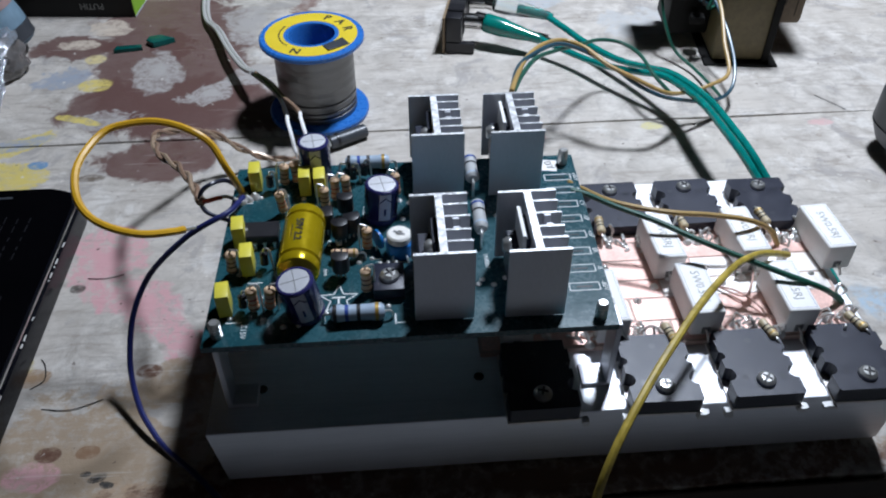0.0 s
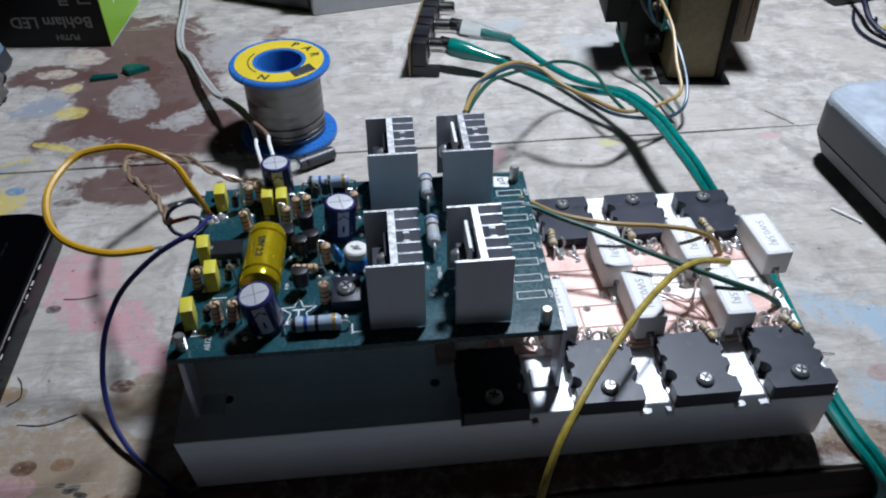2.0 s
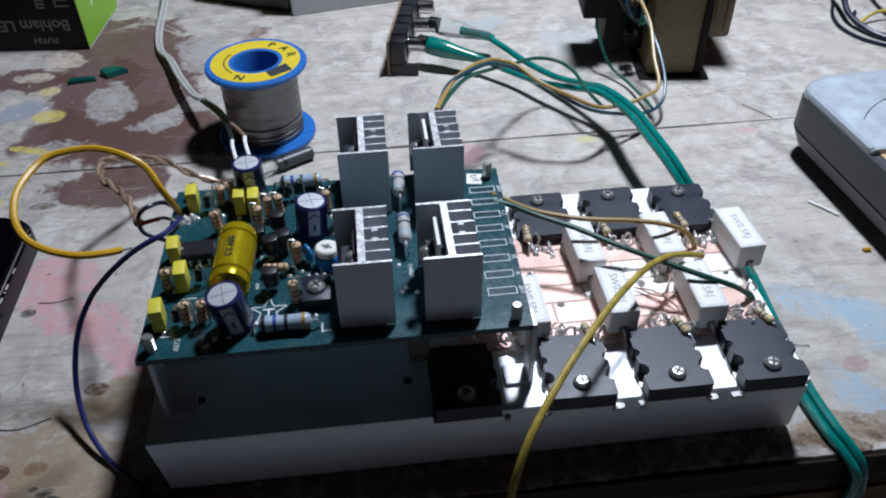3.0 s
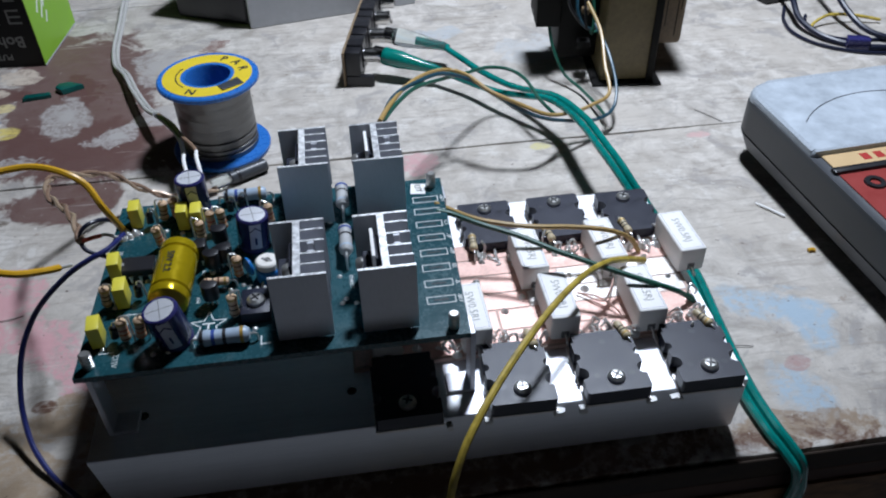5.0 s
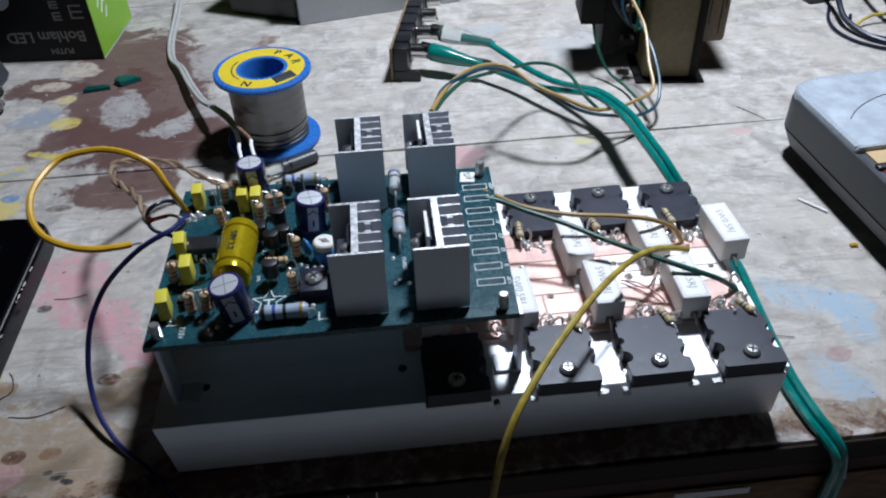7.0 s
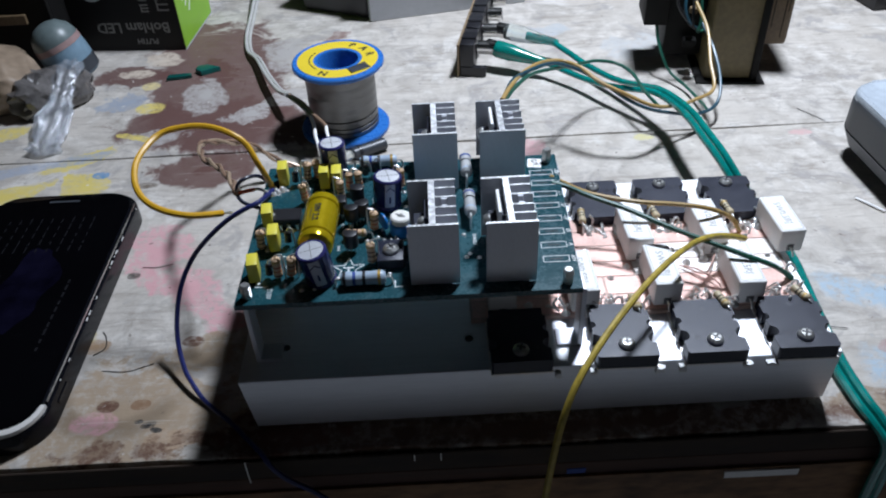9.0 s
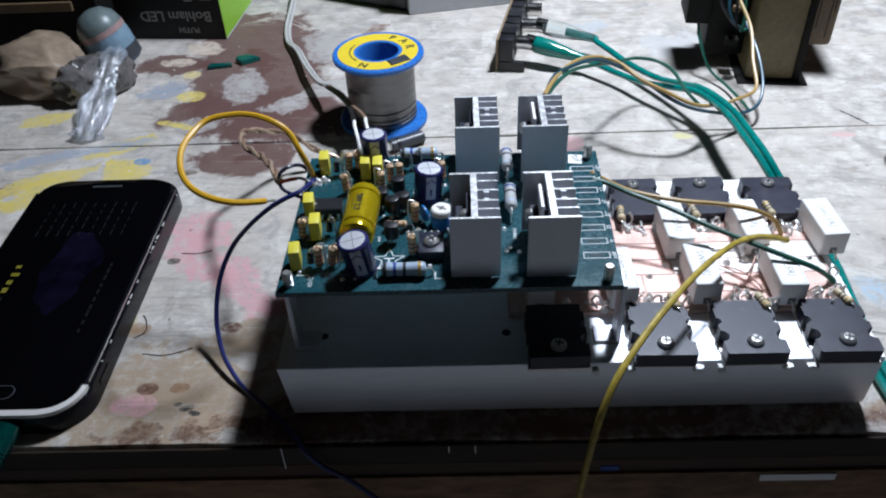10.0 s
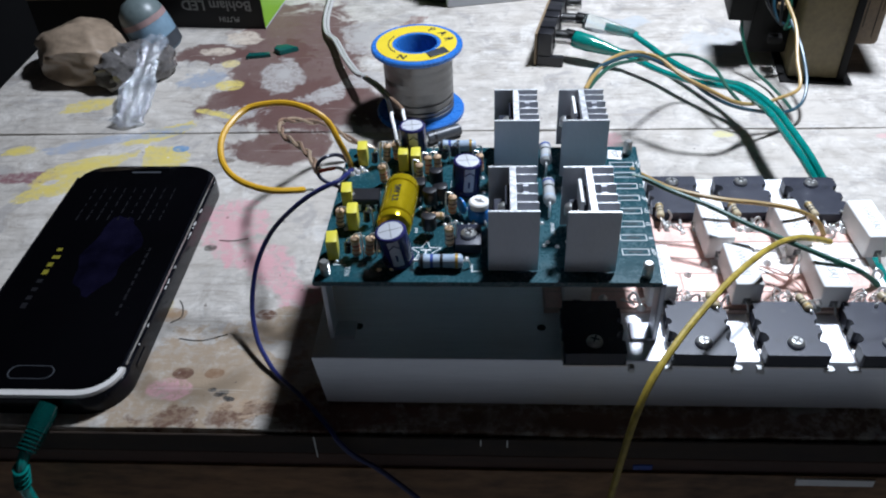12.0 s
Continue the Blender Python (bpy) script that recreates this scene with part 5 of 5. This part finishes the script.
part("case_body", box(bm_new(), 0, 44, 0, 34, 0, 36, 3, 3), black_plastic, black_box)
part("case_lid", box(bm_new(), .8, 43.2, .8, 33.2, 36.05, 38, 1.2, 2), black_plastic, black_box)

# ---- phone ----
phone = thing("phone", "black smartphone in a dark case, lying face up, screen dim", "phone", (-196.4, 57, 0), 0)
part("case", prism(bm_new(), rounded(-29, 29, -61.5, 60, 12, 8), 0, 7.4, 1.2), phone_case, phone, "scuffed dark case")
part("rim", prism(bm_new(), rounded(-27.6, 27.6, -60.5, 58.6, 11, 8), 7.3, 8.5, .5), phone_case, phone)
part("chin_rim", prism(bm_new(), [(x, y) for x, y in rounded(-28.1, 28.1, -61.6, 58, 11.4, 8) if y < -49.8], 7.35, 8.75, .35), phone_white, phone, "worn pale lower rim")
glass = part("glass", prism(bm_new(), rounded(-26.8, 26.8, -59.4, 57.9, 10, 8), 8.45, 9.0, .3), phone_glass, phone, "glossy black glass")
part("earpiece", prism(bm_new(), rounded(-6, 6, 53, 54, .5, 4), 8.96, 9.08), meter_grey, glass)
home = bm_new()
tube(home, [(x, y, 9.05) for x, y in rounded(-7, 7, -55.6, -50.6, 2.4, 5)] + [(7 - 2.4, -55.6, 9.05)], .2, 5, 2)
part("home_button", home, meter_grey, glass, "outlined home button")
outline = [(9 * (1 + .5 * noise.noise(Vector((math.cos(a) * 1.6, math.sin(a) * 1.6, 2)))) * math.cos(a) + 3, 20 * (1 + .5 * noise.noise(Vector((math.cos(a) * 1.6, math.sin(a) * 1.6, 5)))) * math.sin(a) + 2) for a in [radians(12 * k) for k in range(30)]]
part("screen_picture", prism(bm_new(), outline, 8.985, 9.02), screen_violet, glass, "dim violet picture")
random.seed(31)
for k in range(8):
    n = random.uniform(1.6, 3)
    part("print_bar", box(bm_new(), -16.6, -14.6 + .9 * (k == 1), 4 - k * 4.2, 4 - k * 4.2 + n, 9.0, 9.04), screen_yellow if k < 4 else screen_grey, glass)
for k in range(10):
    part("print_bar", box(bm_new(), 17, 17.8, 4 - k * 3.6, 4 - k * 3.6 + random.uniform(1.6, 3), 9.0, 9.04), screen_grey, glass)
for k in range(9):
    for i in range(5):
        part("print_bar", box(bm_new(), -17 + k * 4, -16.5 + k * 4, 22 + i * 4.4, 22 + i * 4.4 + random.uniform(1.5, 3.6), 9.0, 9.03), screen_grey, glass)
for k in range(14):
    y = random.uniform(-52, 50)
    part("worn_edge", jitter(box(bm_new(), 28.3, 28.9, y, y + random.uniform(.5, 2.6), 6.9, 7.5, .15), .15, 1), phone_white, phone)
for x in (-27.75, 27.75):
    part("metal_edge", tube(bm_new(), [(x, -49, 8.2), (x, 0, 8.25), (x, 51, 8.2)], .38, 7, 3), chrome, phone, "scuffed silvery edge")
part("side_button", box(bm_new(), 28.7, 29.4, -46, -38, 3.4, 5.2, .3), phone_case, phone)
audio = thing("audio_plug", "teal audio plug in the phone with its cable hanging down", "plug", (-188, -4.6, 5))
part("plug_body", turn(bm_new(), [(1.7, 0), (3.2, .3), (3.3, 5), (2.9, 9), (2.7, 14), (2.4, 15)], 18, Vector((-.28, -.86, -.42)).to_track_quat("Z", "Y").to_matrix().to_4x4()), audio_teal, audio, "teal moulded grip")
for k in range(6):
    a = Vector((-.28, -.86, -.42)) * (8 + k * 1.2)
    part("grip_ridge", turn(bm_new(), [(2.6, 0), (3.15, .2), (3.15, .5), (2.6, .7)], 16, Matrix.Translation(a) @ Vector((-.28, -.86, -.42)).to_track_quat("Z", "Y").to_matrix().to_4x4()), audio_teal, audio)
part("cable", tube(bm_new(), [(-4, -12.4, -6), (-5, -15.5, -9), (-6, -17.5, -15), (-5.5, -18.5, -24), (-4, -19, -40), (-3, -19, -70)], 1.7, 10, 6), wire_teal, audio)
for k in range(4):
    part("strain_ridge", turn(bm_new(), [(1.8, 0), (2.5, .2), (2.5, .9), (1.8, 1.1)], 14, pose(-5.2 - .25 * k, -15.9 - .5 * k, -10 - 1.7 * k, 18, 0, 0)), wire_teal, audio)

# ---- crumpled bag, jar ----
bag = thing("paper_parcel", "crumpled brown paper parcel in a clear plastic bag", "parcel", (-262, 214, 0), -28)


def crumple(bm, sx, sy, sz, lift, shift, rough=.22, pull=.3):
    """Turn a ball into a creased, flat-bottomed bundle that narrows at both ends."""
    for v in bm.verts:
        c = v.co.copy()
        c = Vector([math.copysign(abs(e) ** .74, e) for e in c])
        q = c + shift
        fold = 1 - 2.6 * abs(noise.noise(q * 1.25)) - .75 * abs(noise.noise(q * 2.6 + shift)) - .12 * abs(noise.noise(q * 6))
        k = 1 + rough * fold
        slim = 1 - pull * abs(c.x) ** 1.6
        v.co = Vector((c.x * sx * (1 + .35 * rough * fold), c.y * sy * slim * k, max(.05, lift + c.z * sz * slim * k)))
    return bm


def ball(level):
    bm = bm_new()
    bmesh.ops.create_icosphere(bm, subdivisions=level, radius=1)
    return bm


def in_bag(x, y, z):
    """A place on the bench, seen from the parcel's own origin."""
    return Matrix.Rotation(radians(28), 3, "Z") @ Vector((x + 262, y - 214, z))


part("paper", mesh("paper", moved(crumple(ball(5), 31, 19, 14, 10.0, Vector((4, 1, 2)), .17, .62), -3.5, 1, 0), bag_paper, True), bag_paper, bag, "brown wrapping paper")
for x, y, z, sx, sy, sz, k in ((-241, 207, 8, 13, 14, 9.5, 3), (-226, 211, 7, 8, 9, 7, 7)):
    part("film_neck", mesh("film_neck", moved(crumple(ball(4), sx, sy, sz, z, Vector((k, 2, 5)), .34, .2), *in_bag(x, y, 0)), neck_film, True), neck_film, bag, "gathered smoky plastic film")
way = [in_bag(*p) for p in ((-227, 221, 15), (-226.5, 209, 14), (-226, 193, 9), (-225.5, 177, 5), (-225, 165, 3.4), (-225, 158, 2.4))]
tail = bm_new()
rings = []
for i in range(41):
    f = i / 40 * (len(way) - 1)
    k = min(int(f), len(way) - 2)
    p = way[k].lerp(way[k + 1], f - k)
    d = (way[k + 1] - way[k]).normalized()
    side = Vector((d.y, -d.x, 0)).normalized()
    wide = (4.6 + 2.2 * (i / 40) + .8 * math.sin(i * .35)) * (1 if i < 37 else 1 - .22 * (i - 36))
    ring = []
    for a in range(44):
        t = 2 * math.pi * a / 44
        pleat = 1 + .24 * math.sin(7 * t + .05 * i) + .38 * noise.noise(Vector((math.cos(t) * 2.4, math.sin(t) * 2.4, i * .3))) + .12 * noise.noise(Vector((math.cos(t) * 7, math.sin(t) * 7, i * .9)))
        q = p + side * math.cos(t) * wide * pleat + Vector((0, 0, math.sin(t) * .55 * wide * pleat))
        ring.append(tail.verts.new((q.x, q.y, max(.1, q.z))))
    rings.append(ring)
for r0, r1 in zip(rings, rings[1:]):
    for a in range(44):
        tail.faces.new((r0[a], r0[(a + 1) % 44], r1[(a + 1) % 44], r1[a]))
tail.faces.new(rings[0][::-1])
tail.faces.new(rings[-1])
part("film_tail", mesh("film_tail", tail, bag_plastic, False), bag_plastic, bag, "twisted shiny plastic tail")
jar = thing("jar", "small round-topped jar with a pale blue printed label, leaning", "jar", (-229.5, 232, 4.0))
jar.matrix_world = jar.matrix_world @ pose(0, 0, 0, 0, -20, 0)
part("jar_body", turn(bm_new(), [(0, 0), (10, 0), (11.5, 1.5), (12, 12), (11.7, 18.5)], 40), jar_blue, jar)
part("dome", turn(bm_new(), [(11.75, 18.4), (11.4, 21), (10, 25), (6.5, 28.4), (3, 29.6), (0, 30)], 40), jar_top, jar, "grey-green rounded top")
part("dark_band", turn(bm_new(), [(11.7, 1.6), (12.05, 8)], 40), meter_grey, jar)
part("pink_band", turn(bm_new(), [(11.95, 17), (11.75, 20)], 40), jar_pink, jar)
crate = thing("black_crate", "black wooden crate in the shade behind the paper parcel", "crate", (-304, 248, 0))
part("crate_side", box(bm_new(), 0, 62, 0, 3, 0, 46, .4), core_dark, crate)
part("crate_side", box(bm_new(), 0, 62, 70, 73, 0, 46, .4), core_dark, crate)
part("crate_end", box(bm_new(), 0, 3, 3.01, 69.99, 0, 46, .4), core_dark, crate)
part("crate_end", box(bm_new(), 59, 62, 3.01, 69.99, 0, 46, .4), core_dark, crate)
part("crate_lid", box(bm_new(), -.5, 62.5, -.5, 73.5, 46.01, 49, .5), core_dark, crate)
part("crate_batten", box(bm_new(), 1, 50, -2, -.02, 26, 31, .3), core_tan, crate)
tray = thing("dark_tray", "dark grey tray behind the coiled test leads", "tray", (196, 268, 0), 12)
part("tray_body", box(bm_new(), 0, 90, 0, 50, 0, 16, 1.5, 2), black_plastic, tray)
part("tray_top", box(bm_new(), 2, 88, 2, 48, 16.05, 17.5, .5), meter_light, tray)

# ---- scraps on the bench ----
solo("teal_chip", jitter(prism(bm_new(), [(-6.4, -2.2), (6, -1.4), (5.4, 1.6), (-5.4, 2)], 0, 1.8, .2), .3, .3), teal_chip, "small teal scrap lying on the bench", "scrap", (-179, 230, .1), (0, 0, 8))
solo("teal_chip", jitter(prism(bm_new(), [(-5.6, -1), (-2, -4.4), (6.8, .6), (0, 4), (-5, 2.8)], 0, 2.6, .3), .3, .3), teal_chip, "angular teal scrap lying on the bench", "scrap", (-166, 235.5, .1))
solo("cut_lead", tube(bm_new(), [(0, 0, 0), (3.4, -4.6, .2), (7, -9.4, .1)], .5, 6, 3), ceramic, "bright cut component lead lying on the bench", "lead", (112.4, 97.6, .5))
solo("yellow_scrap", tube(bm_new(), [(-1, 0, 0), (.6, .2, .1), (1.6, -.3, 0)], .7, 7, 3), wire_yellow, "scrap of yellow insulation on the bench", "scrap", (119.3, 68.4, .7))
for pts, at in (([(0, 0, 0), (4, -6, .2), (8, -12, .1)], (116, 168, .15)), ([(0, 0, 0), (4, 1, .2), (9, -1, .3)], (61, 30, .3)), ([(0, 0, 0), (7, .6, .3), (14, -.6, .2)], (66, 29, .3)),
                ([(0, 0, 0), (2, -3, .2), (3, -8, .1), (0, -11, .1)], (-165, 45, .15)), ([(0, 0, 0), (6, -.5, .2), (11, 1, .1)], (-160, 78, .15)), ([(0, 0, 0), (8, -1, .2), (16, 2, .1)], (-160, 27, .15))):
    solo("hair_wire", tube(bm_new(), pts, .14, 5, 4), wire_black, "fine dark wire clipping on the bench", "scrap", at, group="wire clippings")
